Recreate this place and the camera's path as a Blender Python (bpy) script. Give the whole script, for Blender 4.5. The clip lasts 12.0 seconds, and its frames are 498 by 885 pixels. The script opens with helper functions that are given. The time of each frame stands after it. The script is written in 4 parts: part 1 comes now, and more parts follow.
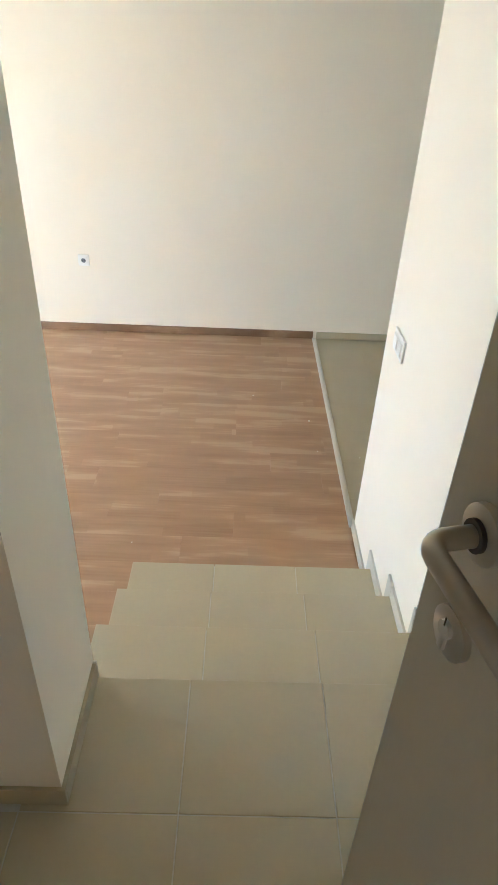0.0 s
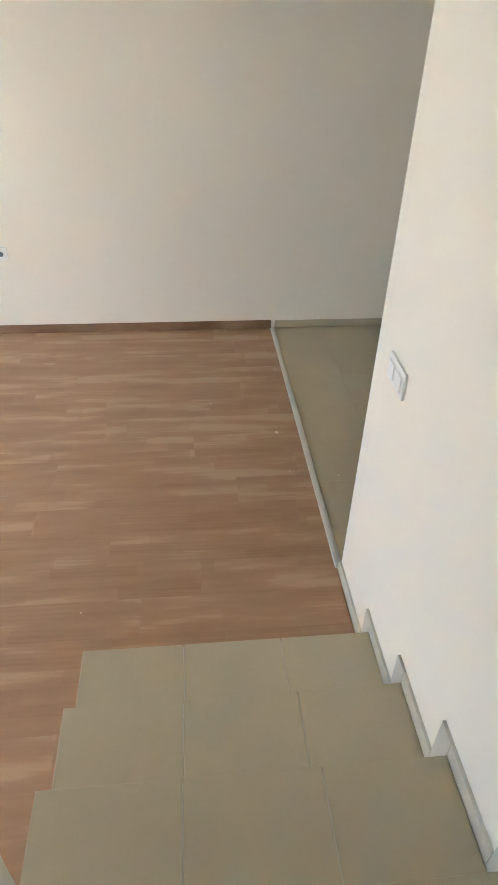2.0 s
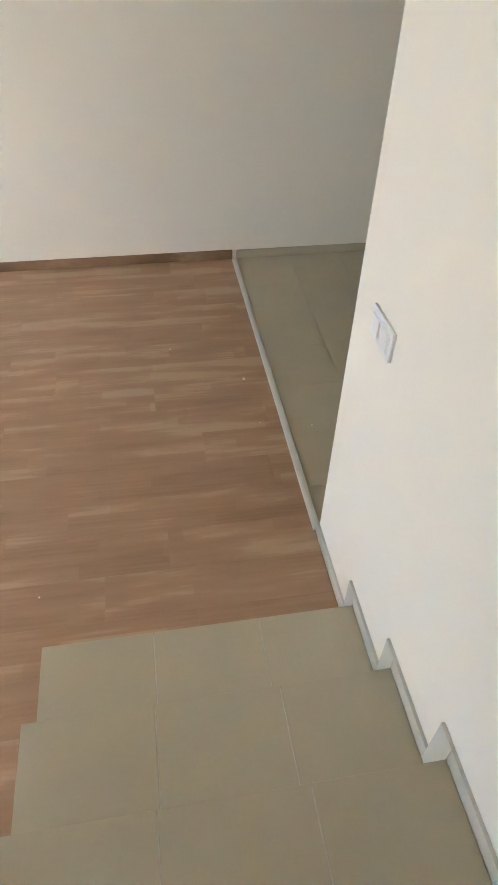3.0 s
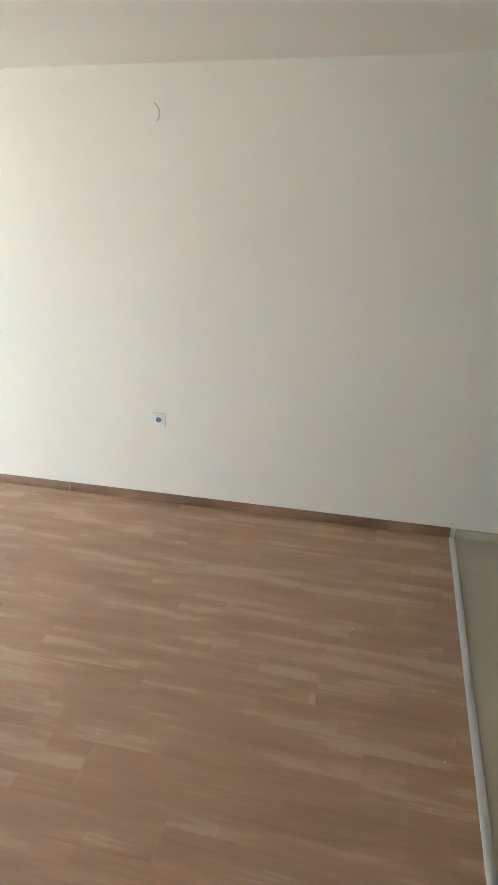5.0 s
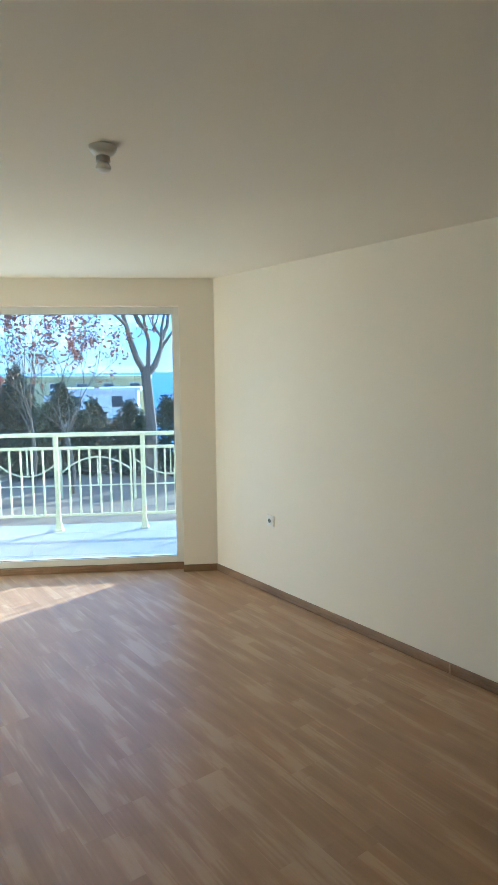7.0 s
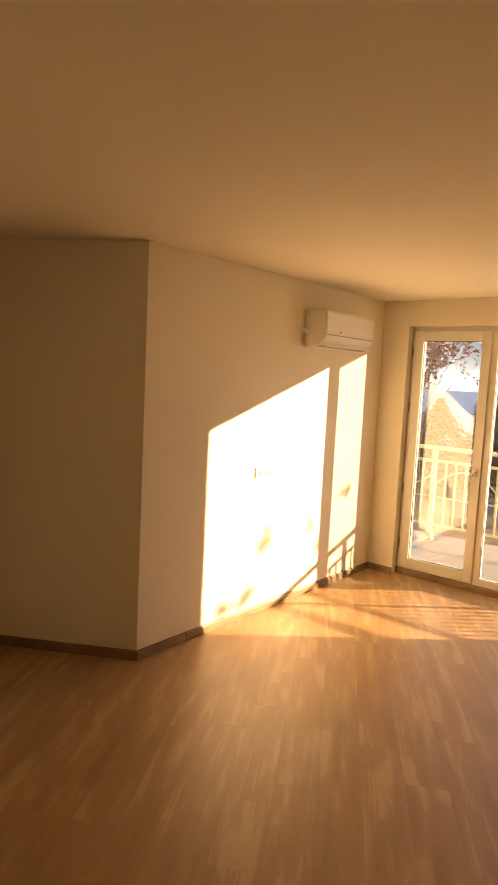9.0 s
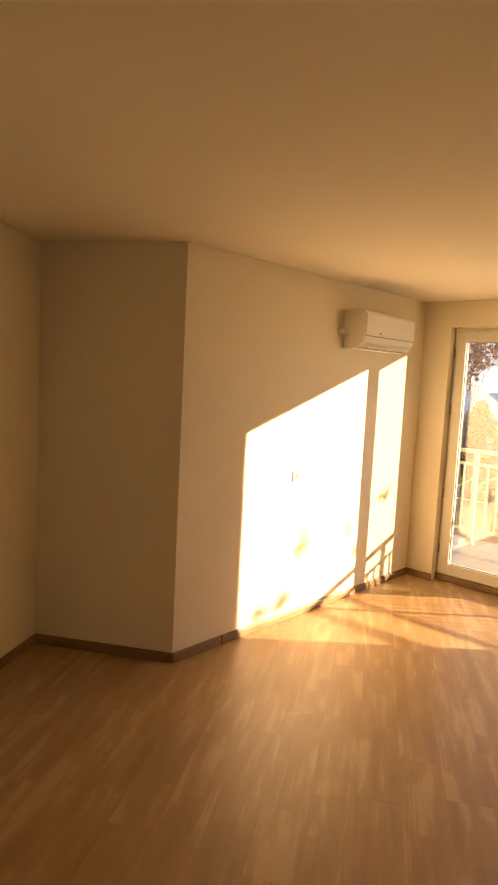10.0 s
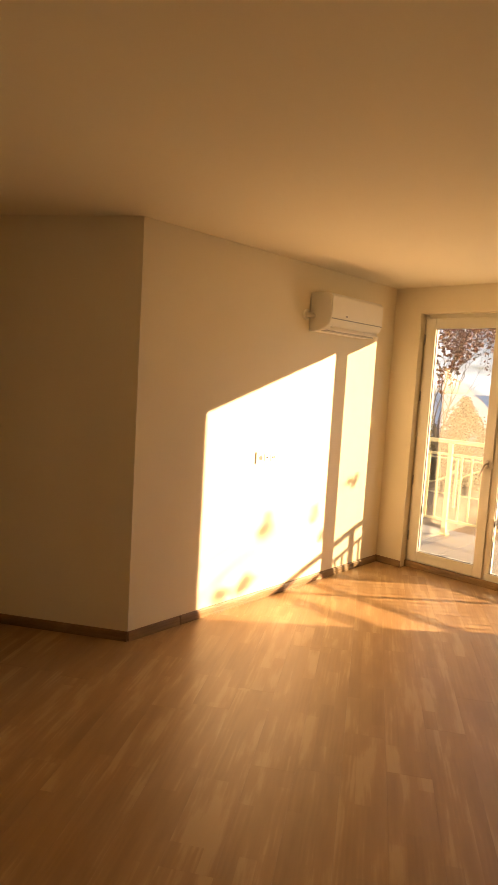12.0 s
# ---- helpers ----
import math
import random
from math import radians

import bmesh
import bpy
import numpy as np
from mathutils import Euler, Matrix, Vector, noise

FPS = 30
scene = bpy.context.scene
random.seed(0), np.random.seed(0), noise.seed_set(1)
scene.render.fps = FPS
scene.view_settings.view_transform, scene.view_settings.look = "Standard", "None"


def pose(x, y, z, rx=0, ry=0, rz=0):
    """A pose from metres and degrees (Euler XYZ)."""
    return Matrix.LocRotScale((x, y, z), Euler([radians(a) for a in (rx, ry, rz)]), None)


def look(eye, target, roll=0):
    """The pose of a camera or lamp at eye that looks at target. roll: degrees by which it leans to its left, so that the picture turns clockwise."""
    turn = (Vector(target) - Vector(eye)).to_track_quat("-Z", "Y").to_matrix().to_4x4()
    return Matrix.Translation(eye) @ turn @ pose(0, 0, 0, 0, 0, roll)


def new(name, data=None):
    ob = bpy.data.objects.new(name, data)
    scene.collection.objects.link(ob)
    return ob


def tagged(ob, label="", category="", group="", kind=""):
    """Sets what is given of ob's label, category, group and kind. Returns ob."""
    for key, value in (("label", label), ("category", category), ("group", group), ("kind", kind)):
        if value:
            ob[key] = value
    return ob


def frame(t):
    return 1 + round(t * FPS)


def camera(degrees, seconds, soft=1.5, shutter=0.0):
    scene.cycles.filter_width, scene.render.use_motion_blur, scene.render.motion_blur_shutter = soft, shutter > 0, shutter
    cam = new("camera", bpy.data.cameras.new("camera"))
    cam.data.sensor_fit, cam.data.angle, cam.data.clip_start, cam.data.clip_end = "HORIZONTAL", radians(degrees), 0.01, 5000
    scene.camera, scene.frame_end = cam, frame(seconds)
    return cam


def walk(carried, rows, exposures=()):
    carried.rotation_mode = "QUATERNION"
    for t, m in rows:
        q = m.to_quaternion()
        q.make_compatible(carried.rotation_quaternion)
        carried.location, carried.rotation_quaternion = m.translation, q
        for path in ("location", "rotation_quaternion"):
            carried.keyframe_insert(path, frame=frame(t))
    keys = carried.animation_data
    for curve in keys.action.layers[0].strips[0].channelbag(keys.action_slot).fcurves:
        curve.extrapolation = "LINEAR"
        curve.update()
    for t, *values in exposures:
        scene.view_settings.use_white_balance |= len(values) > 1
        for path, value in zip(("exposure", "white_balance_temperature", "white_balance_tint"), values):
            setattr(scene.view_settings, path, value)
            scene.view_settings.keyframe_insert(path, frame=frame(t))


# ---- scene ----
cam = camera(43.4, 12.0)
PATH = [
    (0, (-0.624, -1.078, 2.157), (-0.584, 0.589, 1.052), 2.7),
    (0.5, (-0.663, -0.903, 2.146), (-0.583, 0.741, 1.011), 2.6),
    (1, (-0.695, -0.754, 2.147), (-0.596, 0.883, 1.002), 2.7),
    (1.5, (-0.674, -0.574, 2.152), (-0.555, 1.061, 1.007), 2.8),
    (2, (-0.648, -0.462, 2.14), (-0.463, 1.126, 0.939), 1.8),
    (2.5, (-0.632, -0.341, 2.104), (-0.393, 1.141, 0.782), 1.5),
    (2.7, (-0.628, -0.265, 2.097), (-0.356, 1.148, 0.708), 1.9),
    (4.3, (-0.459, 0.157, 2.06), (-0.464, 1.709, 0.799), 2.1),
    (4.5, (-0.456, 0.205, 2.052), (-0.59, 1.865, 0.943), 1.9),
    (5, (-0.449, 0.279, 1.957), (-0.874, 2.083, 1.204), 0.6),
    (5.5, (-0.47, 0.417, 1.922), (-1.097, 2.237, 1.38), -0.6),
    (6, (-0.531, 0.518, 1.924), (-1.36, 2.295, 1.531), -1.2),
    (6.5, (-0.491, 0.625, 1.836), (-1.687, 2.206, 1.566), -0.9),
    (6.7, (-0.474, 0.708, 1.788), (-1.839, 2.15, 1.543), -0.8),
    (8.3, (-0.448, 0.838, 1.791), (-2.432, 0.924, 1.554), 1.6),
    (8.5, (-0.458, 0.877, 1.789), (-2.445, 0.834, 1.565), 2.0),
    (9, (-0.464, 0.914, 1.782), (-2.433, 0.627, 1.578), 2.8),
    (9.5, (-0.499, 0.902, 1.784), (-2.452, 0.525, 1.579), 3.0),
    (10, (-0.503, 0.894, 1.784), (-2.452, 0.495, 1.579), 2.9),
    (10.5, (-0.485, 0.952, 1.762), (-2.43, 0.531, 1.563), 3.2),
    (11, (-0.437, 1.016, 1.727), (-2.382, 0.593, 1.527), 3.3),
    (11.5, (-0.443, 1.051, 1.689), (-2.392, 0.648, 1.49), 3.4),
    (12, (-0.556, 1.122, 1.655), (-2.509, 0.741, 1.453), 3.4),
]
EXPOSURES = [
    (0, 4.93, 4420, 5),
    (1, 4.58, 4480, 6),
    (2.5, 4.52, 4480, 8),
    (4.5, 4.37, 4380, 5),
    (5.5, 4.1, 4280, 2),
    (6.5, 3.37, 4260, -2),
    (6.8, 3.13, 4300, -2),
    (8.2, 2.17, 10400, 24),
    (9, 2.36, 12900, 31),
    (9.6, 2.42, 12800, 29),
    (10.2, 2.47, 12400, 28),
    (11, 2.34, 13600, 30),
    (12, 2.24, 14000, 31),
]
walk(cam, [(t, look(eye, target, roll)) for t, eye, target, roll in PATH], EXPOSURES)

# ---- light ----
TH = radians(31.5)
D = Vector((math.sin(TH), math.cos(TH), 0))      # along the window wall, northward
E = Vector((math.cos(TH), -math.sin(TH), 0))     # along the air-conditioner wall, into the room
P0 = Vector((-6.543, 1.2506, 0))                 # corner of those two walls
WIN = Matrix.Translation(P0) @ pose(0, 0, 0, 0, 0, 58.5)     # x along window wall, y outward
ACW = Matrix.Translation(P0) @ pose(0, 0, 0, 0, 0, -31.5)    # x along wall into room, y into room

SUN_DIR = (0.94 * E - D + Vector((0, 0, -0.324))).normalized()
sun = new("sun", bpy.data.lights.new("sun", "SUN"))
sun.data.energy, sun.data.angle, sun.data.color = 3.35, radians(0.5), (1.0, 0.91, 0.77)
sun.matrix_world = look((0, 0, 30), Vector((0, 0, 30)) + SUN_DIR)

world = bpy.data.worlds.new("world")
scene.world = world
world.use_nodes = True
wn, wl = world.node_tree.nodes, world.node_tree.links
bg = wn["Background"]
sky = wn.new("ShaderNodeTexSky")
sky.sky_type, sky.sun_disc = "NISHITA", False
sky.sun_elevation, sky.sun_rotation = radians(12.8), radians(-11)
sky.air_density, sky.dust_density, sky.ozone_density = 1.0, 0.1, 5.0
tc = wn.new("ShaderNodeTexCoord")
cmap = wn.new("ShaderNodeMapping")
cmap.inputs["Scale"].default_value = (3.0, 3.0, 9.0)
cnoise = wn.new("ShaderNodeTexNoise")
cnoise.inputs["Scale"].default_value, cnoise.inputs["Detail"].default_value = 2.4, 7
cramp = wn.new("ShaderNodeValToRGB")
cramp.color_ramp.elements[0].position, cramp.color_ramp.elements[1].position = 0.42, 0.66
cmix = wn.new("ShaderNodeMixRGB")
cmix.inputs[2].default_value = (8.2, 11.6, 18.0, 1)
wl.new(tc.outputs["Generated"], cmap.inputs[0])
wl.new(cmap.outputs[0], cnoise.inputs["Vector"])
wl.new(cnoise.outputs[0], cramp.inputs[0])
wl.new(cramp.outputs[0], cmix.inputs[0])
ctint = wn.new("ShaderNodeMixRGB")
ctint.blend_type = "MULTIPLY"
ctint.inputs[0].default_value, ctint.inputs[2].default_value = 1.0, (0.86, 0.92, 1.32, 1)
wl.new(sky.outputs[0], ctint.inputs[1])
wl.new(ctint.outputs[0], cmix.inputs[1])
wl.new(cmix.outputs[0], bg.inputs[0])
bg.inputs[1].default_value = 0.05

# daylight of the open sky in the window's opening
sky_light = new("window_skylight", bpy.data.lights.new("window_skylight", "AREA"))
sky_light.data.shape, sky_light.data.size, sky_light.data.size_y = "RECTANGLE", 2.2, 2.0
sky_light.data.energy, sky_light.data.color = 1.2, (0.93, 0.97, 1.0)
sky_light.matrix_world = WIN @ pose(1.47, 0.20, 1.22, -90, 0, 0)


# added fill lamp in the unseen corridor, brightens the landing and door
hall_fill = new("corridor_fill", bpy.data.lights.new("corridor_fill", "AREA"))
hall_fill.data.shape, hall_fill.data.size, hall_fill.data.size_y = "RECTANGLE", 1.2, 1.4
hall_fill.data.energy, hall_fill.data.color = 1.6, (1.0, 0.93, 0.80)
hall_fill.matrix_world = pose(-3.25, -2.4, 2.2, 0, -90, 0)


# ---- materials ----
def material(name, base, rough=0.6, metal=0.0, spread=0.08, scale=6.0, fine=90.0, bump=0.05, stretch=(1, 1, 1), per_object=0.0, depth=0.002, spec=0.5):
    """A painted, stone or metal surface: two scales of variation in colour, one of roughness, fine relief."""
    m = bpy.data.materials.new(name)
    m.use_nodes = True
    n, l = m.node_tree.nodes, m.node_tree.links
    b = n["Principled BSDF"]
    b.inputs["Roughness"].default_value, b.inputs["Metallic"].default_value = rough, metal
    b.inputs["Specular IOR Level"].default_value = spec
    c = n.new("ShaderNodeTexCoord")
    mp = n.new("ShaderNodeMapping")
    mp.inputs["Scale"].default_value = stretch
    l.new(c.outputs["Object"], mp.inputs[0])
    big, small = n.new("ShaderNodeTexNoise"), n.new("ShaderNodeTexNoise")
    big.inputs["Scale"].default_value, big.inputs["Detail"].default_value = scale, 5
    small.inputs["Scale"].default_value, small.inputs["Detail"].default_value = fine, 3
    l.new(mp.outputs[0], big.inputs["Vector"])
    l.new(mp.outputs[0], small.inputs["Vector"])
    add = n.new("ShaderNodeMath")
    add.operation = "MULTIPLY_ADD"
    add.inputs[1].default_value = 0.35
    l.new(small.outputs[0], add.inputs[0])
    l.new(big.outputs[0], add.inputs[2])
    value = add.outputs[0]
    if per_object:
        info = n.new("ShaderNodeObjectInfo")
        more = n.new("ShaderNodeMath")
        more.operation = "MULTIPLY_ADD"
        more.inputs[1].default_value = per_object
        l.new(info.outputs["Random"], more.inputs[0])
        l.new(value, more.inputs[2])
        value = more.outputs[0]
    r = n.new("ShaderNodeMapRange")
    r.inputs[1].default_value, r.inputs[2].default_value = 0.35, 1.0 + per_object
    r.inputs[3].default_value, r.inputs[4].default_value = 1 - spread, 1 + spread
    l.new(value, r.inputs[0])
    mul = n.new("ShaderNodeVectorMath")
    mul.operation = "SCALE"
    mul.inputs[0].default_value = base
    l.new(r.outputs[0], mul.inputs["Scale"])
    l.new(mul.outputs[0], b.inputs["Base Color"])
    if bump:
        bm_ = n.new("ShaderNodeBump")
        bm_.inputs["Strength"].default_value, bm_.inputs["Distance"].default_value = bump, depth
        l.new(small.outputs[0], bm_.inputs["Height"])
        l.new(bm_.outputs[0], b.inputs["Normal"])
    return m


def wood_material(name, dark, mid, light, rough, per_object=0.5, strips=True):
    """Wood-print laminate: long streaks, finer grain, a tone of its own for each board."""
    m = bpy.data.materials.new(name)
    m.use_nodes = True
    n, l = m.node_tree.nodes, m.node_tree.links
    b = n["Principled BSDF"]
    c = n.new("ShaderNodeTexCoord")
    info = n.new("ShaderNodeObjectInfo")
    off = n.new("ShaderNodeCombineXYZ")
    k = n.new("ShaderNodeMath")
    k.operation = "MULTIPLY"
    k.inputs[1].default_value = 37.0
    l.new(info.outputs["Random"], k.inputs[0])
    for i in range(3):
        l.new(k.outputs[0], off.inputs[i])
    plus = n.new("ShaderNodeVectorMath")
    plus.operation = "ADD"
    l.new(c.outputs["Object"], plus.inputs[0])
    l.new(off.outputs[0], plus.inputs[1])
    values = []
    for sc, detail, st in ((1.0, 6, (2.2, 15, 2)), (1.0, 4, (9, 110, 10)), (1.0, 4, (1.6, 5.5, 1.5))):
        mp = n.new("ShaderNodeMapping")
        mp.inputs["Scale"].default_value = st
        no = n.new("ShaderNodeTexNoise")
        no.inputs["Scale"].default_value, no.inputs["Detail"].default_value = sc, detail
        no.inputs["Distortion"].default_value = 0.15
        l.new(plus.outputs[0], mp.inputs[0])
        l.new(mp.outputs[0], no.inputs["Vector"])
        values.append(no.outputs[0])
    s1 = n.new("ShaderNodeMath")
    s1.operation = "MULTIPLY_ADD"
    s1.inputs[1].default_value = 0.18
    l.new(values[1], s1.inputs[0])
    l.new(values[0], s1.inputs[2])
    s2 = n.new("ShaderNodeMath")
    s2.operation = "MULTIPLY_ADD"
    s2.inputs[1].default_value = 0.45
    l.new(values[2], s2.inputs[0])
    l.new(s1.outputs[0], s2.inputs[2])
    s3 = n.new("ShaderNodeMath")
    s3.operation = "MULTIPLY_ADD"
    s3.inputs[1].default_value = 0.16 * per_object
    l.new(info.outputs["Random"], s3.inputs[0])
    l.new(s2.outputs[0], s3.inputs[2])
    if strips:                      # three printed rows of staves to each board, each stave with its own tone
        def math_node(op, x, y=0.0, z=0.0):
            q = n.new("ShaderNodeMath")
            q.operation = op
            for i, v in enumerate((x, y, z)):
                if isinstance(v, (int, float)):
                    q.inputs[i].default_value = v
                else:
                    l.new(v, q.inputs[i])
            return q.outputs[0]

        def chance(x, y):
            w = n.new("ShaderNodeTexWhiteNoise")
            w.noise_dimensions = "2D"
            c2 = n.new("ShaderNodeCombineXYZ")
            l.new(x, c2.inputs[0])
            l.new(y, c2.inputs[1])
            l.new(c2.outputs[0], w.inputs["Vector"])
            return w.outputs["Value"]

        xyz = n.new("ShaderNodeSeparateXYZ")
        l.new(c.outputs["Object"], xyz.inputs[0])
        rowno = math_node("FLOOR", math_node("MULTIPLY_ADD", xyz.outputs[1], 1 / 0.064, 1.5))
        seed = math_node("MULTIPLY_ADD", info.outputs["Random"], 613.0, rowno)
        along = math_node("ADD", math_node("MULTIPLY", xyz.outputs[0], 1 / 0.38), math_node("MULTIPLY", chance(seed, rowno), 9.0))
        tone = chance(math_node("FLOOR", along), seed)
        wave = n.new("ShaderNodeTexWave")
        wave.wave_type, wave.rings_direction = "RINGS", "Z"
        wave.inputs["Scale"].default_value, wave.inputs["Distortion"].default_value = 9.0, 5.0
        wave.inputs["Detail"].default_value, wave.inputs["Detail Scale"].default_value = 2.0, 1.2
        wmap = n.new("ShaderNodeMapping")
        wmap.inputs["Scale"].default_value = (0.22, 1.6, 1.0)
        l.new(plus.outputs[0], wmap.inputs[0])
        l.new(wmap.outputs[0], wave.inputs["Vector"])
        figured = math_node("GREATER_THAN", chance(seed, math_node("FLOOR", along)), 0.62)
        grain = math_node("MULTIPLY", wave.outputs["Fac"], math_node("MULTIPLY", figured, -0.07))
        toned = math_node("MULTIPLY_ADD", tone, 0.13, grain)
        flat = math_node("MULTIPLY_ADD", s3.outputs[0], 0.85, 0.08)
        s3_out = math_node("ADD", toned, flat)
    else:
        s3_out = s3.outputs[0]
    ramp = n.new("ShaderNodeValToRGB")
    e = ramp.color_ramp.elements
    e[0].position, e[0].color = 0.62, (*dark, 1)
    e[1].position, e[1].color = 1.22 - 0.08, (*light, 1)
    x = ramp.color_ramp.elements.new(0.9)
    x.color = (*mid, 1)
    l.new(s3_out, ramp.inputs[0])
    l.new(ramp.outputs[0], b.inputs["Base Color"])
    rr = n.new("ShaderNodeMapRange")
    rr.inputs[1].default_value, rr.inputs[2].default_value = 0.3, 0.75
    rr.inputs[3].default_value, rr.inputs[4].default_value = rough - 0.05, rough + 0.07
    l.new(values[1], rr.inputs[0])
    l.new(rr.outputs[0], b.inputs["Roughness"])
    bp = n.new("ShaderNodeBump")
    bp.inputs["Strength"].default_value, bp.inputs["Distance"].default_value = 0.12, 0.0008
    l.new(values[1], bp.inputs["Height"])
    l.new(bp.outputs[0], b.inputs["Normal"])
    return m


def glass_material(name):
    m = bpy.data.materials.new(name)
    m.use_nodes = True
    n, l = m.node_tree.nodes, m.node_tree.links
    n.remove(n["Principled BSDF"])
    out = n["Material Output"]
    t, g, f, mix = n.new("ShaderNodeBsdfTransparent"), n.new("ShaderNodeBsdfGlossy"), n.new("ShaderNodeLayerWeight"), n.new("ShaderNodeMixShader")
    t.inputs[0].default_value = (0.96, 0.985, 0.975, 1)
    g.inputs["Roughness"].default_value = 0.0
    f.inputs[0].default_value = 0.5
    steep = n.new("ShaderNodeMath")
    steep.operation = "POWER"
    steep.inputs[1].default_value = 4.0
    gloss = n.new("ShaderNodeMath")
    gloss.operation = "MULTIPLY_ADD"
    gloss.inputs[1].default_value, gloss.inputs[2].default_value = 0.89, 0.11
    l.new(f.outputs["Facing"], steep.inputs[0])
    l.new(steep.outputs[0], gloss.inputs[0])
    l.new(gloss.outputs[0], mix.inputs[0])
    l.new(t.outputs[0], mix.inputs[1])
    l.new(g.outputs[0], mix.inputs[2])
    l.new(mix.outputs[0], out.inputs[0])
    return m


WALL = material("wall_paint", (0.88, 0.795, 0.64), 0.75, spread=0.02, scale=1.5, fine=220, bump=0.10, depth=0.0012, spec=0.3)
# orange made up for unseen corridor walls, to warm the light they bounce
CORR = material("corridor_warm_bounce", (0.80, 0.57, 0.29), 0.8, spread=0.03, scale=1.5, fine=200, bump=0.08)
CEIL = material("ceiling_paint", (0.88, 0.80, 0.65), 0.85, spread=0.02, scale=1.2, fine=200, bump=0.08, depth=0.001, spec=0.2)
LAMINATE = wood_material("laminate", (0.350, 0.205, 0.100), (0.425, 0.258, 0.130), (0.500, 0.328, 0.178), 0.40)
SKIRT = wood_material("skirting_foil", (0.17, 0.096, 0.044), (0.26, 0.152, 0.072), (0.34, 0.21, 0.105), 0.42, 0.2, strips=False)
TILE = material("beige_tile", (0.52, 0.445, 0.285), 0.36, spread=0.07, scale=5, fine=60, bump=0.03, per_object=0.25)
TILE_K = material("kitchen_tile", (0.50, 0.42, 0.265), 0.33, spread=0.05, scale=4, fine=60, bump=0.03, per_object=0.06)
TILE_EDGE = material("skirting_tile", (0.60, 0.545, 0.425), 0.35, spread=0.05, scale=6, bump=0.03)
GROUT = material("grout", (0.60, 0.57, 0.48), 0.9, spread=0.12, scale=30, bump=0.2)
CONCRETE = material("concrete", (0.42, 0.40, 0.36), 0.9, spread=0.12, bump=0.2)
ALU = material("brushed_aluminium", (0.70, 0.665, 0.575), 0.45, 0.3, spread=0.08, scale=8, fine=300, bump=0.05, stretch=(20, 1, 1))
NICKEL = material("satin_nickel", (0.50, 0.47, 0.42), 0.30, 0.9, spread=0.06, scale=15, bump=0.02)
BLACK = material("black_plastic_and_hole_shade", (0.03, 0.03, 0.03), 0.5, spread=0.1)
PLASTIC = material("white_plastic", (0.87, 0.835, 0.755), 0.35, spread=0.015, scale=10, bump=0.0)
PALEG = material("pale_grey_plastic_and_shade", (0.62, 0.585, 0.51), 0.45, spread=0.03, bump=0.0)
DARKP = material("dark_grey_plastic_and_well_shade", (0.16, 0.16, 0.155), 0.45, spread=0.04, bump=0.0)
GREYP = material("grey_plastic", (0.38, 0.38, 0.37), 0.45, spread=0.04, bump=0.0)
UPVC = material("cream_upvc", (0.78, 0.75, 0.66), 0.32, spread=0.03, scale=5, bump=0.02)
GASKET = material("rubber_gasket", (0.035, 0.035, 0.035), 0.7, spread=0.1)
DOORLAM = material("door_laminate", (0.44, 0.40, 0.30), 0.48, spread=0.05, scale=4, fine=180, bump=0.06, stretch=(1, 1, 0.15))
RAILP = material("cream_rail_paint", (0.74, 0.66, 0.38), 0.45, spread=0.07, scale=9, fine=120, bump=0.05)
TERR = material("terrace_tile", (0.37, 0.355, 0.33), 0.55, spread=0.16, scale=2.2, fine=60, bump=0.06, per_object=0.10)
TERRJ = material("terrace_joint", (0.30, 0.285, 0.26), 0.9, spread=0.15, scale=12, bump=0.2)
SOIL = material("leafy_soil", (0.22, 0.165, 0.11), 0.95, spread=0.4, scale=1.2, fine=14, bump=0.6, depth=0.03)
BARK = material("bark", (0.14, 0.11, 0.085), 0.9, spread=0.25, scale=8, fine=60, bump=0.6, stretch=(1, 1, 0.3), depth=0.01)
RUST = material("autumn_leaf", (0.30, 0.075, 0.030), 0.6, spread=0.5, scale=1.6, fine=30, bump=0.0)
EVER = material("conifer_green", (0.022, 0.034, 0.014), 0.95, spread=0.5, scale=1.4, fine=25, bump=0.0)
BWHITE = material("white_render", (0.74, 0.74, 0.72), 0.85, spread=0.05, scale=0.6, bump=0.1)
BYELL = material("ochre_render", (0.60, 0.50, 0.24), 0.85, spread=0.06, scale=0.6, bump=0.1)
DARKGL = material("dark_window", (0.05, 0.06, 0.075), 0.12, spread=0.2, scale=1, bump=0.0)
SEA = material("sea", (0.06, 0.16, 0.30), 0.35, spread=0.2, scale=0.02, fine=0.4, bump=0.3, depth=0.3)
CRUMB = material("plaster_crumb", (0.72, 0.66, 0.52), 0.8, spread=0.1, bump=0.1)
GLASS = glass_material("window_glass")


# ---- mesh helpers ----
def box(bm, x0, y0, z0, x1, y1, z1, bevel=0.0, segments=2):
    v = [bm.verts.new(p) for p in ((x0, y0, z0), (x1, y0, z0), (x1, y1, z0), (x0, y1, z0), (x0, y0, z1), (x1, y0, z1), (x1, y1, z1), (x0, y1, z1))]
    f = [bm.faces.new([v[i] for i in q]) for q in ((3, 2, 1, 0), (4, 5, 6, 7), (0, 1, 5, 4), (1, 2, 6, 5), (2, 3, 7, 6), (3, 0, 4, 7))]
    if bevel:
        edges = list({e for q in f for e in q.edges})
        bmesh.ops.bevel(bm, geom=edges, offset=bevel, segments=segments, affect="EDGES", profile=0.5)
    return bm


def boxed(x0, y0, z0, x1, y1, z1, bevel=0.0, segments=2):
    return box(bmesh.new(), x0, y0, z0, x1, y1, z1, bevel, segments)


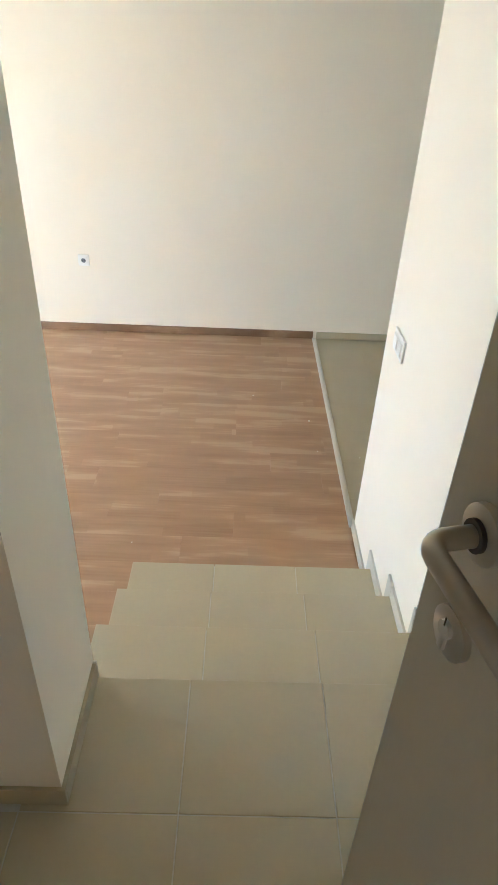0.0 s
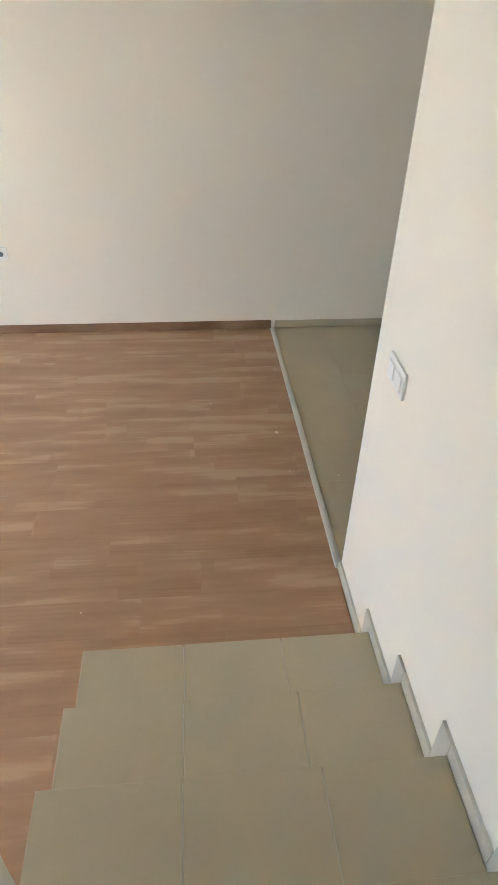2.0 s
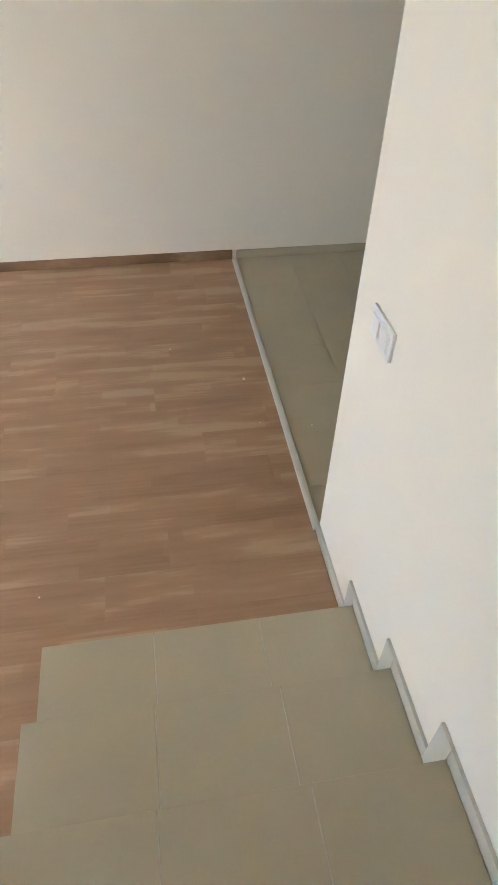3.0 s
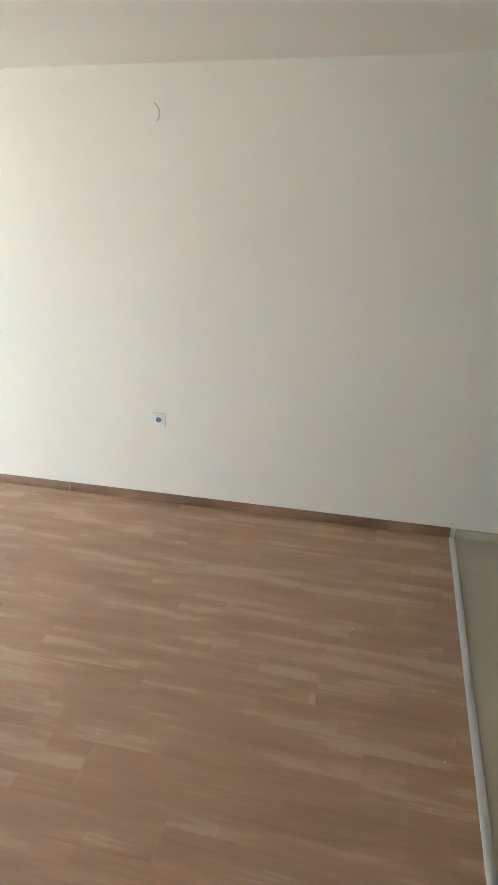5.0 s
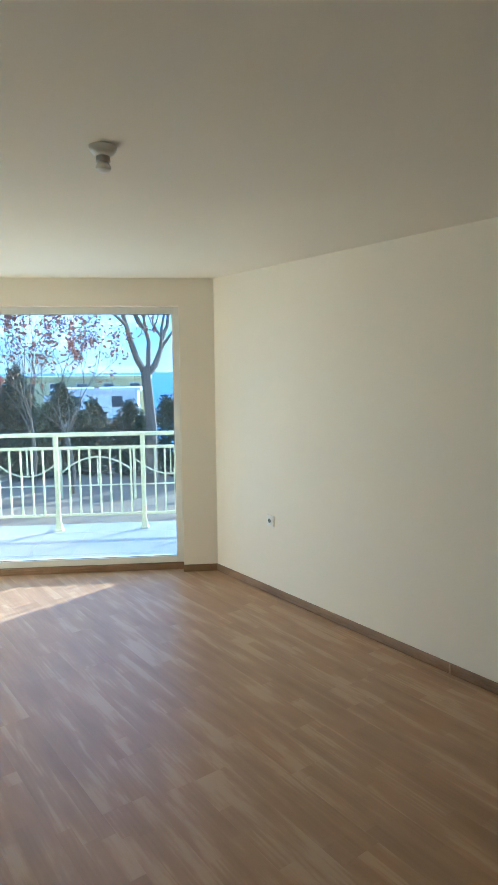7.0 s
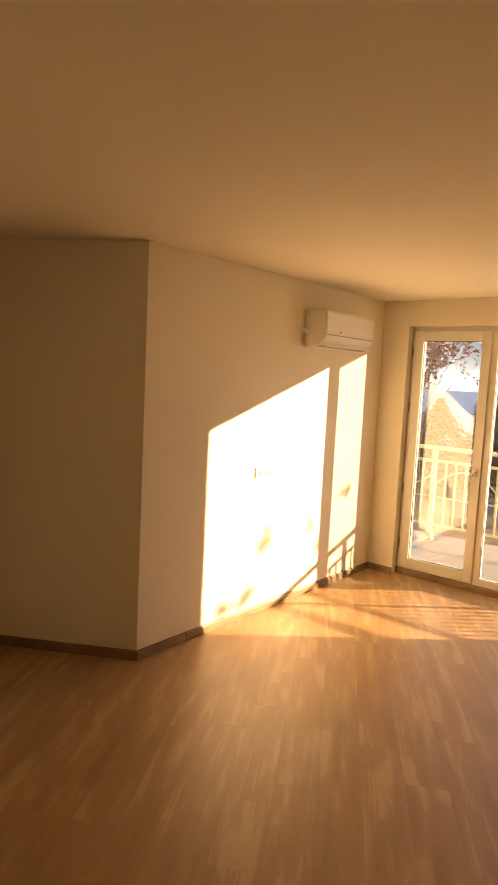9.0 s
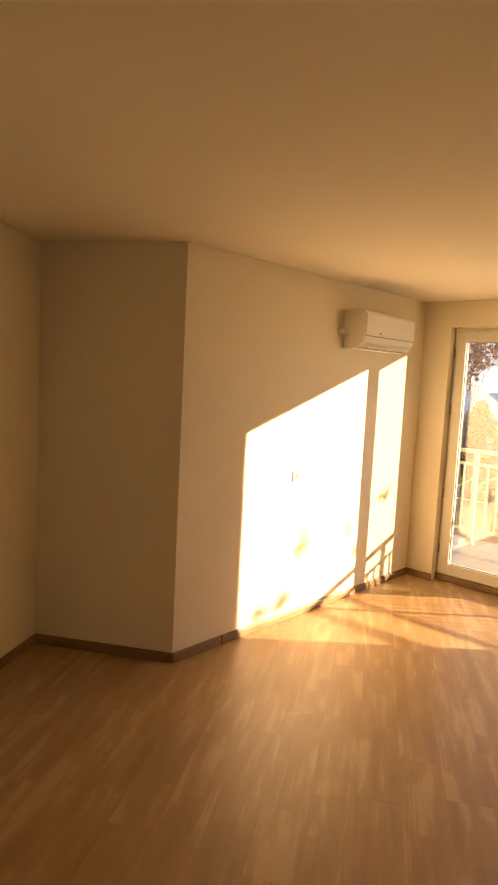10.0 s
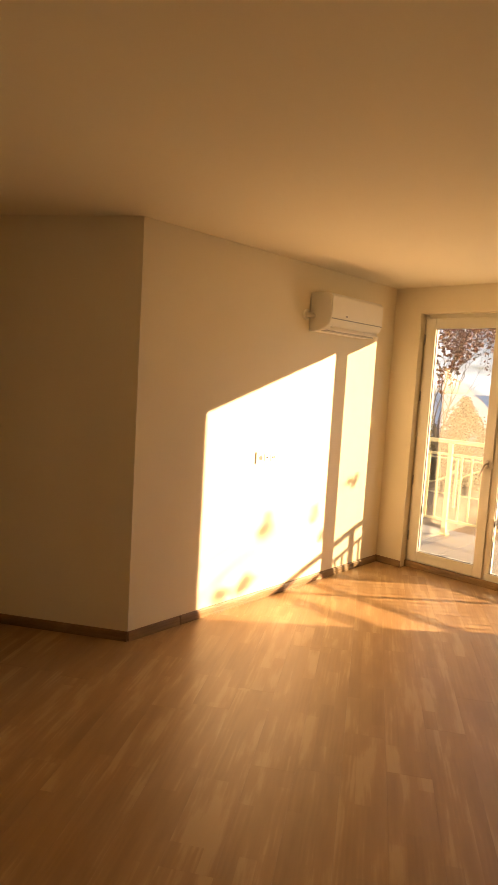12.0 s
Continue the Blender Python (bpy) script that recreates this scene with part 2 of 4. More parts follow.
def prism(poly, z0, z1, chamfer=0.0):
    """A slab over a plan polygon (counter-clockwise), with its upper edges chamfered."""
    bm = bmesh.new()
    low = [bm.verts.new((x, y, z0)) for x, y in poly]
    rim = [bm.verts.new((x, y, z1 - chamfer)) for x, y in poly]
    n = len(poly)
    bm.faces.new(low[::-1])
    rings = [(low, rim)]
    top = rim
    if chamfer:
        cx, cy = sum(p[0] for p in poly) / n, sum(p[1] for p in poly) / n
        inner = []
        for x, y in poly:
            dx, dy = cx - x, cy - y
            inner.append(bm.verts.new((x + math.copysign(chamfer, dx), y + math.copysign(chamfer, dy), z1)))
        rings.append((rim, inner))
        top = inner
    for a, b in rings:
        for i in range(n):
            j = (i + 1) % n
            bm.faces.new((a[i], a[j], b[j], b[i]))
    bm.faces.new(top)
    return bm


def tube(bm, points, radii, sides=10, caps=True):
    """A round bar through points."""
    pts = [Vector(p) for p in points]
    if isinstance(radii, (int, float)):
        radii = [radii] * len(pts)
    rings, ref = [], None
    for i, p in enumerate(pts):
        way = (pts[min(i + 1, len(pts) - 1)] - pts[max(i - 1, 0)]).normalized()
        if ref is None:
            ref = way.orthogonal().normalized()
        ref = (ref - way * ref.dot(way)).normalized()
        side = way.cross(ref)
        rings.append([bm.verts.new(p + radii[i] * (math.cos(a) * ref + math.sin(a) * side)) for a in [2 * math.pi * k / sides for k in range(sides)]])
    for a, b in zip(rings, rings[1:]):
        for i in range(sides):
            j = (i + 1) % sides
            bm.faces.new((a[i], a[j], b[j], b[i]))
    if caps:
        bm.faces.new(rings[0][::-1])
        bm.faces.new(rings[-1])
    return bm


def mesh_of(name, bm, mat, smooth=False):
    bmesh.ops.recalc_face_normals(bm, faces=bm.faces)
    me = bpy.data.meshes.new(name)
    bm.to_mesh(me)
    bm.free()
    me.materials.append(mat)
    if smooth:
        me.shade_smooth()
        me.set_sharp_from_angle(angle=radians(38))
    return me


def part(name, bm, mat, parent=None, label="", smooth=False, m=None):
    ob = new(name, mesh_of(name, bm, mat, smooth))
    if parent is not None:
        ob.parent = parent
    if m is not None:
        ob.matrix_basis = m
    if label:
        ob["label"] = label
    return ob


def thing(name, m, label, category, group="", kind=""):
    ob = new(name)
    ob.empty_display_size = 0.05
    ob.matrix_basis = m
    return tagged(ob, label, category, group, kind)


def setting(name, bm, mat, label="", category="", m=None, smooth=False):
    return tagged(part(name, bm, mat, None, "", smooth, m), label, category, kind="structure")


def piece(name, me, parent, m):
    ob = new(name, me)
    ob.parent = parent
    ob.matrix_basis = m
    return ob


# ---- plan ----
CEIL_Z = 2.553
FAR_Y = 3.80
LAND = 0.68
J = Vector((-4.080, -0.2575))            # outer corner at the end of the air-conditioner wall
NY = -1.195                      # recess wall
XL, XR = -1.065, -0.010       # stair's sides
NOSE = (-0.02, 0.30, 0.617, 0.935)
RISE = 0.17
END_Y = 1.392                  # end of the passage wall
KX = 2.5                       # kitchen's far side


def plan(v):
    return (v[0], v[1])


# walls
setting("wall_north", boxed(-4.99, FAR_Y, -0.2, KX + 0.2, FAR_Y + 0.2, CEIL_Z + 0.05), WALL, "long plain white painted wall above wood skirting", "wall")
bm = bmesh.new()
SILL, HEAD, S0, S1 = 0.0, 2.325, 0.262, 2.690
box(bm, -0.35, 0, -0.2, S0, 0.22, CEIL_Z + 0.05)
box(bm, S1, 0, -0.2, 3.10, 0.22, CEIL_Z + 0.05)
box(bm, S0, 0, HEAD, S1, 0.22, CEIL_Z + 0.05)
box(bm, S0, 0.0, -0.2, S1, 0.22, -0.004)
setting("wall_west", bm, WALL, "cream white wall round the wide balcony window", "wall", WIN)
a0 = P0 - 0.36 * E
setting("wall_southwest", prism([plan(a0), plan(a0 - 0.2 * D), (J.x - 0.1, J.y - 0.2), plan(J)], -0.2, CEIL_Z + 0.05), WALL, "white painted wall with sunlight falling on it", "wall")
setting("wall_recess_side", prism([(J.x, J.y), (J.x - 0.1, J.y - 0.2), (J.x - 0.2, NY), (J.x, NY)], -0.2, CEIL_Z + 0.05), WALL, "short white wall in shade beside the recess", "wall")
setting("wall_south", boxed(J.x - 0.2, NY - 0.2, -0.2, -1.62, NY, CEIL_Z + 0.05), WALL, "plain white wall at the back of the recess", "wall")
setting("wall_hall_side", boxed(-1.62, -1.62, -0.2, -1.50, -0.345, 3.1), WALL, "plain white wall beside the entrance", "wall")
LW = -0.986
setting("wall_stair_left", boxed(-1.62, -0.345, -0.2, LW, -0.012, 3.1), WALL, "white wall end beside the entrance steps", "wall")
setting("wall_passage", boxed(0, -1.62, -0.2, 0.13, END_Y, 3.1), WALL, "white passage wall beside the tiled steps", "wall")
setting("wall_header", boxed(LW, -0.345, CEIL_Z + 0.002, 0, -0.012, 3.1), WALL, "white wall above the passage opening", "wall")
bm = bmesh.new()
DX0, DX1 = -1.120, -0.229
box(bm, -1.50, -1.62, LAND - 0.1, DX0 - 0.045, -1.42, 3.1)
box(bm, DX1 + 0.045, -1.62, LAND - 0.1, 0.0, -1.42, 3.1)
box(bm, DX0 - 0.045, -1.62, LAND + 2.06, DX1 + 0.045, -1.42, 3.1)
setting("wall_entrance", bm, WALL, "white wall with the entrance doorway", "wall")
setting("wall_corridor", boxed(-3.2, -3.4, LAND - 0.1, 1.6, -3.2, 3.1), CORR, "plain corridor wall outside the entrance", "wall")
setting("wall_corridor_east", boxed(1.6, -3.4, LAND - 0.1, 1.8, -1.42, 3.1), CORR, "plain corridor end wall", "wall")
# the opening in this unseen wall is invented, to lighten the landing
bm = boxed(-3.4, -3.4, LAND - 0.1, -3.2, -3.05, 3.1)
box(bm, -3.4, -1.75, LAND - 0.1, -3.2, -1.42, 3.1)
box(bm, -3.4, -3.05, LAND - 0.1, -3.2, -1.75, LAND + 0.8)
box(bm, -3.4, -3.05, LAND + 2.25, -3.2, -1.75, 3.1)
setting("wall_corridor_west", bm, CORR, "unseen corridor end wall, opening added to let light in", "wall")
setting("wall_corridor_north", boxed(-3.2, -1.62, LAND - 0.1, -1.62, -1.42, 3.1), CORR, "plain corridor wall", "wall")
setting("wall_corridor_return", boxed(0.13, -1.62, LAND - 0.1, 1.6, -1.42, 3.1), CORR, "plain corridor wall", "wall")
setting("wall_kitchen_south", boxed(0.13, -0.2, -0.2, KX, 0.0, CEIL_Z + 0.05), WALL, "plain white kitchen wall", "wall")
setting("wall_kitchen_east", boxed(KX, -0.2, -0.2, KX + 0.2, FAR_Y, CEIL_Z + 0.05), WALL, "plain white kitchen wall", "wall")
# ceilings
ceil_poly = [(-5.3, FAR_Y + 0.15), plan(P0 - 0.15 * E), plan(P0 - 0.15 * E - 0.15 * D), (J.x - 0.1, J.y - 0.1), (J.x - 0.1, NY - 0.1), (-1.56, NY - 0.1), (-1.56, -0.1), (KX + 0.1, -0.1), (KX + 0.1, FAR_Y + 0.15)]
setting("ceiling", prism(ceil_poly, CEIL_Z, CEIL_Z + 0.25), CEIL, "plain white painted ceiling", "ceiling")
bm = boxed(-1.62, -1.62, 3.1, 0.13, -0.012, 3.3)
box(bm, -3.4, -3.4, 3.1, 1.8, -1.62, 3.3)
setting("ceiling_hall", bm, CEIL, "plain white ceiling over the entrance", "ceiling")

# sub-floors
floor_poly = [(-0.012, END_Y), (-0.012, FAR_Y), (-4.99, FAR_Y), plan(P0 - 0.05 * E), (J.x, J.y), (J.x, NY), (-1.62, NY), (-1.62, -0.012), (-0.012, -0.012)]
floor = setting("floor", prism(floor_poly, -0.2, -0.012), CONCRETE, "warm brown wood-look laminate floor, slightly glossy", "floor")
kitchen_floor = setting("floor_kitchen", boxed(0.002, 0.0, -0.2, KX, FAR_Y, -0.0012), TILE_K, "grey-beige tiled kitchen floor", "floor")
bm = boxed(-1.50, -1.62, LAND - 0.25, 0.0, NOSE[0] - 0.012, LAND - 0.0018)
box(bm, -3.4, -3.4, LAND - 0.25, 1.8, -1.62, LAND - 0.0018)
hall_floor = setting("floor_hall", bm, GROUT, "beige tiled entrance landing", "floor")


# ---- steps ----
def steps():
    st = tagged(part("steps", boxed(XL + 0.012, NOSE[0] - 0.01, 0, XR, NOSE[1] - 0.012, 3 * RISE - 0.002), GROUT), "three beige tiled steps down from the landing", "steps", kind="structure")
    part("core", boxed(XL + 0.012, NOSE[1] - 0.012, 0, XR, NOSE[2] - 0.012, 2 * RISE - 0.002), GROUT, st)
    part("core", boxed(XL + 0.012, NOSE[2] - 0.012, 0, XR, NOSE[3] - 0.012, RISE - 0.002), GROUT, st)
    xs = (XL, -0.702, -0.345, XR)
    for i in range(4):                      # i = 0: riser under the landing
        z1 = LAND - i * RISE
        for x0, x1 in zip(xs, xs[1:]):
            g = 0.0016
            part("riser_tile", boxed(x0 + g, NOSE[i] - 0.012, z1 - RISE + 0.001, x1 - g, NOSE[i] - 0.001, z1 - 0.0135), TILE, st)
            if i:
                bm = prism([(x0 + g, NOSE[i - 1] + 0.002), (x1 - g, NOSE[i - 1] + 0.002), (x1 - g, NOSE[i]), (x0 + g, NOSE[i])], z1 - 0.0125, z1, 0.0010)
                part("tread_tile", bm, TILE, st)
    # side cheeks
    for i in range(1, 4):
        part("side_tile", boxed(XL, NOSE[i - 1], 0.0, XL + 0.011, NOSE[i] - 0.013, LAND - i * RISE - 0.0135), TILE_EDGE, st)


steps()


def stair_skirting():
    sk = thing("stair_skirting", pose(0, 0, 0), "pale tile skirting stepping down beside the stairs", "skirting", kind="structure")
    w = 0.066
    x0, x1 = -0.0105, -0.0005
    part("strip", boxed(x0, NOSE[3] + w + 0.001, 0.001, x1, END_Y, w - 0.01, 0.001, 1), TILE_EDGE, sk)
    for i in range(3, -1, -1):
        z = LAND - i * RISE
        part("riser_strip", boxed(x0, NOSE[i] + 0.001, z - RISE + 0.001, x1, NOSE[i] + w, z + w - 0.012, 0.001, 1), TILE_EDGE, sk)
        y0 = NOSE[i - 1] + w + 0.001 if i else -1.42
        part("tread_strip", boxed(x0, y0, z + 0.001, x1, NOSE[i], z + w - 0.012, 0.001, 1), TILE_EDGE, sk)
    part("end_strip", boxed(-0.0105, END_Y + 0.0005, 0.001, 0.13, END_Y + 0.010, w - 0.01, 0.001, 1), TILE_EDGE, sk)
    hs = thing("landing_skirting", pose(0, 0, 0), "beige tile skirting round the landing wall end", "skirting", kind="structure")
    part("strip", boxed(LW + 0.0005, -0.345, LAND + 0.001, LW + 0.0105, NOSE[0] - 0.002, LAND + 0.06, 0.001, 1), TILE, hs)
    part("strip", boxed(-1.50, -0.3555, LAND + 0.001, LW + 0.0105, -0.3455, LAND + 0.06, 0.001, 1), TILE, hs)
    part("strip", boxed(LW + 0.0005, NOSE[0], LAND - 0.165, LW + 0.0105, NOSE[0] + 0.008, LAND + 0.06, 0.001, 1), TILE_EDGE, hs)


stair_skirting()


# ---- wood skirting ----
def skirting_board(name, m, length, label="brown wood-foil skirting board along the wall"):
    """A moulded board along local x, standing off the wall into local -y."""
    prof = ((0, 0.0), (-0.016, 0.0), (-0.016, 0.018), (-0.0135, 0.021), (-0.0135, 0.036), (-0.0115, 0.039), (-0.0105, 0.050), (-0.006, 0.058), (0, 0.060))
    bm = bmesh.new()
    a = [bm.verts.new((0, y, z)) for y, z in prof]
    b = [bm.verts.new((length, y, z)) for y, z in prof]
    for i in range(len(prof)):
        j = (i + 1) % len(prof)
        bm.faces.new((a[i], b[i], b[j], a[j]))
    bm.faces.new(a[::-1])
    bm.faces.new(b)
    return tagged(part(name, bm, SKIRT, None, "", False, m), label, "skirting", kind="structure")


def run(p, q, cuts=()):
    """Skirting from p to q with the wall on the left hand side of the way."""
    p, q = Vector((p[0], p[1], 0)), Vector((q[0], q[1], 0))
    way = q - p
    ang = math.degrees(math.atan2(way.y, way.x))
    stops = [0, *cuts, way.length]
    for s, e in zip(stops, stops[1:]):
        o = p + way.normalized() * s
        skirting_board("baseboard", pose(o.x, o.y, 0.0005, 0, 0, ang), e - s - (0.0015 if e < way.length else 0))
        if e < way.length:
            c = p + way.normalized() * e
            bmj = boxed(-0.006, -0.0185, 0, 0.006, -0.0005, 0.0605, 0.002, 1)
            tagged(part("skirting_joint", bmj, SKIRT, None, "", False, pose(c.x, c.y, 0.0006, 0, 0, ang)), "small brown plastic joint clip on the skirting", "skirting joint")


run((-4.984, FAR_Y), (-0.015, FAR_Y), (2.44,))
run(plan(P0 + S1 * D), (-4.984, FAR_Y - 0.004))
run(plan(P0), plan(P0 + S0 * D))
run(plan(Vector((J.x, J.y, 0))), plan(P0), (0.42,))
run((J.x, NY), (J.x, J.y))
run((-1.62, NY), (J.x, NY))
run((-1.62, -0.012), (-1.62, NY))
run((XL, -0.012), (-1.62, -0.012))
o = P0 + S0 * D - 0.088 * E
skirting_board("baseboard", pose(o.x, o.y, 0.0005, 0, 0, 58.5), S1 - S0, "brown wood-foil trim below the balcony window")
part("pad", boxed(S0, 0.0, -0.15, S1, 0.088, -0.0125), CONCRETE, bpy.data.objects["wall_west"])

# tile skirting on the kitchen side
tagged(part("kitchen_skirting", boxed(0.014, FAR_Y - 0.010, 0.001, KX, FAR_Y - 0.0005, 0.058, 0.001, 1), TILE_K), "grey-beige tile skirting along the kitchen wall", "skirting", kind="structure")
# floor joint profile
bm = bmesh.new()
prof = ((-0.017, 0.0), (-0.015, 0.0035), (-0.006, 0.006), (0.006, 0.006), (0.015, 0.0035), (0.017, 0.0))
a = [bm.verts.new((x, END_Y + 0.011, z)) for x, z in prof]
b = [bm.verts.new((x, FAR_Y - 0.017, z)) for x, z in prof]
for i in range(len(prof)):
    j = (i + 1) % len(prof)
    bm.faces.new((a[i], b[i], b[j], a[j]))
bm.faces.new(a[::-1])
bm.faces.new(b)
tagged(part("floor_profile", bm, ALU, None, "", True, pose(-0.004, 0, 0.0008)), "silver aluminium strip joining laminate and tile", "floor strip")


# ---- balcony window ----
def bar(name, parent, s0, z0, s1, z1, y0, y1, mat=UPVC, bevel=0.004, label=""):
    return part(name, boxed(s0, y0, z0, s1, y1, z1, bevel, 2), mat, parent, label)


def window():
    w = thing("window_1", WIN, "wide cream plastic balcony door and fixed pane", "window", kind="structure")
    y0, y1 = 0.092, 0.160
    Z0 = 0.060
    bar("frame_left", w, S0, Z0, S0 + 0.045, HEAD, y0, y1)
    bar("frame_right", w, S1 - 0.060, Z0, S1, HEAD, y0, y1)
    bar("frame_top", w, S0 + 0.045, 2.262, S1 - 0.060, HEAD, y0, y1)
    bar("frame_bottom", w, S0 + 0.045, Z0, S1 - 0.060, 0.118, y0, y1)
    bar("mullion", w, 0.985, 0.118, 1.050, 2.262, y0 + 0.001, y1)
    bar("sill_board", w, S0, 0.0, S1, Z0, 0.106, 0.24, CONCRETE, 0.002)
    # door leaf, proud of the frame
    leaf = part("door_leaf", boxed(0.286, 0.074, 0.070, 0.378, 0.140, 2.288, 0.005), UPVC, w, "cream plastic balcony door leaf, closed")
    bar("stile", leaf, 0.912, 0.070, 0.992, 2.288, 0.074, 0.140)
    bar("rail", leaf, 0.378, 2.196, 0.912, 2.288, 0.0745, 0.1395)
    bar("rail", leaf, 0.378, 0.070, 0.912, 0.166, 0.0745, 0.1395)
    g = part("pane", boxed(0.374, 0.104, 0.162, 0.916, 0.110, 2.200), GLASS, leaf)
    g2 = part("pane", boxed(0.374, 0.124, 0.162, 0.916, 0.128, 2.200), GLASS, leaf)
    g3 = part("pane", boxed(1.046, 0.112, 0.115, 2.634, 0.118, 2.266), GLASS, w)
    g4 = part("pane", boxed(1.046, 0.132, 0.115, 2.634, 0.136, 2.266), GLASS, w)
    for q in (g3, g4):
        q.visible_shadow = False
    for s in (0.378, 0.909):
        bar("gasket", leaf, s, 0.166, s + 0.003, 2.196, 0.094, 0.105, GASKET, 0)
    for z in (0.166, 2.193):
        bar("gasket", leaf, 0.381, z, 0.909, z + 0.003, 0.094, 0.105, GASKET, 0)
    for s in (1.050, 2.627):
        bar("gasket", w, s, 0.121, s + 0.003, 2.259, 0.104, 0.113, GASKET, 0)
    for z in (0.118, 2.259):
        bar("gasket", w, 1.050, z, 2.630, z + 0.003, 0.104, 0.113, GASKET, 0)
    for z in (0.30, 0.82, 1.59, 2.10):
        hb = bmesh.new()
        tube(hb, [(0.279, 0.080, z - 0.045), (0.279, 0.080, z + 0.045)], 0.0075, 8)
        part("hinge", hb, GREYP, w, "dark hinge barrel")
    h = part("handle", boxed(0.938, 0.063, 1.02, 0.966, 0.0745, 1.09, 0.004), NICKEL, leaf, "satin metal lever handle turned down")
    hb = bmesh.new()
    tube(hb, [(0.952, 0.066, 1.057), (0.952, 0.030, 1.057), (0.949, 0.022, 1.052), (0.930, 0.021, 1.00), (0.912, 0.022, 0.955)], [0.009, 0.009, 0.010, 0.009, 0.007], 10)
    part("lever", hb, NICKEL, h, "", True)


window()


# ---- entrance door ----
def entrance_door():
    """Leaf swung in; local x from the hinge along the leaf, local y through it, visible face at y = 0."""
    m = pose(-0.2775, -1.470, LAND, 0, 0, 102)
    d = thing("door_1", m, "dark grey-brown entrance door standing open, metal lever", "door", kind="structure")
    body = part("leaf", boxed(0, -0.042, 0.006, 0.820, 0, 2.045, 0.003), DOORLAM, d)
    part("edge_strip", boxed(0.8202, -0.040, 0.01, 0.8212, -0.002, 2.04), GREYP, d)
    part("latch_plate", boxed(0.8212, -0.032, 1.08, 0.8222, -0.012, 1.28), NICKEL, d, "steel latch plate on the door edge")
    for y_sign, face in ((1, 0.0), (-1, -0.042)):
        ros = bmesh.new()
        tube(ros, [(0.758, face, 1.171), (0.758, face + y_sign * 0.007, 1.171), (0.758, face + y_sign * 0.009, 1.171)], [0.0245, 0.0245, 0.0215], 28)
        r = part("rose", ros, NICKEL, d, "round satin metal rose", True)
        collar = bmesh.new()
        tube(collar, [(0.758, face + y_sign * 0.009, 1.171), (0.758, face + y_sign * 0.013, 1.171)], 0.0135, 20)
        part("collar", collar, BLACK, r, "black plastic collar", True)
        lever = bmesh.new()
        pts = [(0.758, face + y_sign * 0.010, 1.171), (0.758, face + y_sign * 0.036, 1.171)]
        for k in range(1, 7):
            a = k / 6 * math.pi / 2
            pts.append((0.758 - 0.016 * (1 - math.cos(a)), face + y_sign * (0.036 + 0.014 * math.sin(a)), 1.171))
        pts += [(0.716, face + y_sign * 0.050, 1.171), (0.640, face + y_sign * 0.050, 1.171), (0.634, face + y_sign * 0.048, 1.171)]
        tube(lever, pts, [0.0090] * (len(pts) - 1) + [0.006], 16)
        part("lever", lever, NICKEL, r, "bent satin metal lever", True)
        esc = bmesh.new()
        tube(esc, [(0.758, face, 1.062), (0.758, face + y_sign * 0.007, 1.062), (0.758, face + y_sign * 0.009, 1.062)], [0.0245, 0.0245, 0.0215], 28)
        c = part("cylinder_rose", esc, NICKEL, d, "round satin metal lock cover", True)
        cyl = bmesh.new()
        tube(cyl, [(0.758, face + y_sign * 0.008, 1.068), (0.758, face + y_sign * 0.013, 1.068)], 0.0085, 18)
        box(cyl, 0.7535, min(face + y_sign * 0.008, face + y_sign * 0.013), 1.045, 0.7625, max(face + y_sign * 0.008, face + y_sign * 0.013), 1.064, 0.002, 2)
        part("cylinder", cyl, NICKEL, c, "metal lock cylinder with keyhole", True)
        # black slip laid on the cylinder, the keyhole's shade as colour
        part("keyhole", boxed(0.7572, min(face + y_sign * 0.0128, face + y_sign * 0.0134), 1.082, 0.7588, max(face + y_sign * 0.0128, face + y_sign * 0.0134), 1.073), BLACK, c)
    for z in (0.25, 1.0, 1.8):
        hb = bmesh.new()
        tube(hb, [(-0.008, 0.006, z - 0.05), (-0.008, 0.006, z + 0.05)], 0.008, 12)
        part("hinge", hb, NICKEL, d, "", True)
    f = thing("door_frame", pose(0, 0, LAND), "dark grey-brown entrance door frame", "door frame", kind="structure")
    part("jamb", boxed(DX0 - 0.045, -1.625, 0, DX0, -1.410, 2.06, 0.003), DOORLAM, f)
    part("jamb", boxed(DX1, -1.625, 0, DX1 + 0.045, -1.410, 2.06, 0.003), DOORLAM, f)
    part("head", boxed(DX0, -1.624, 2.052, DX1, -1.411, 2.06, 0.002), DOORLAM, f)


entrance_door()


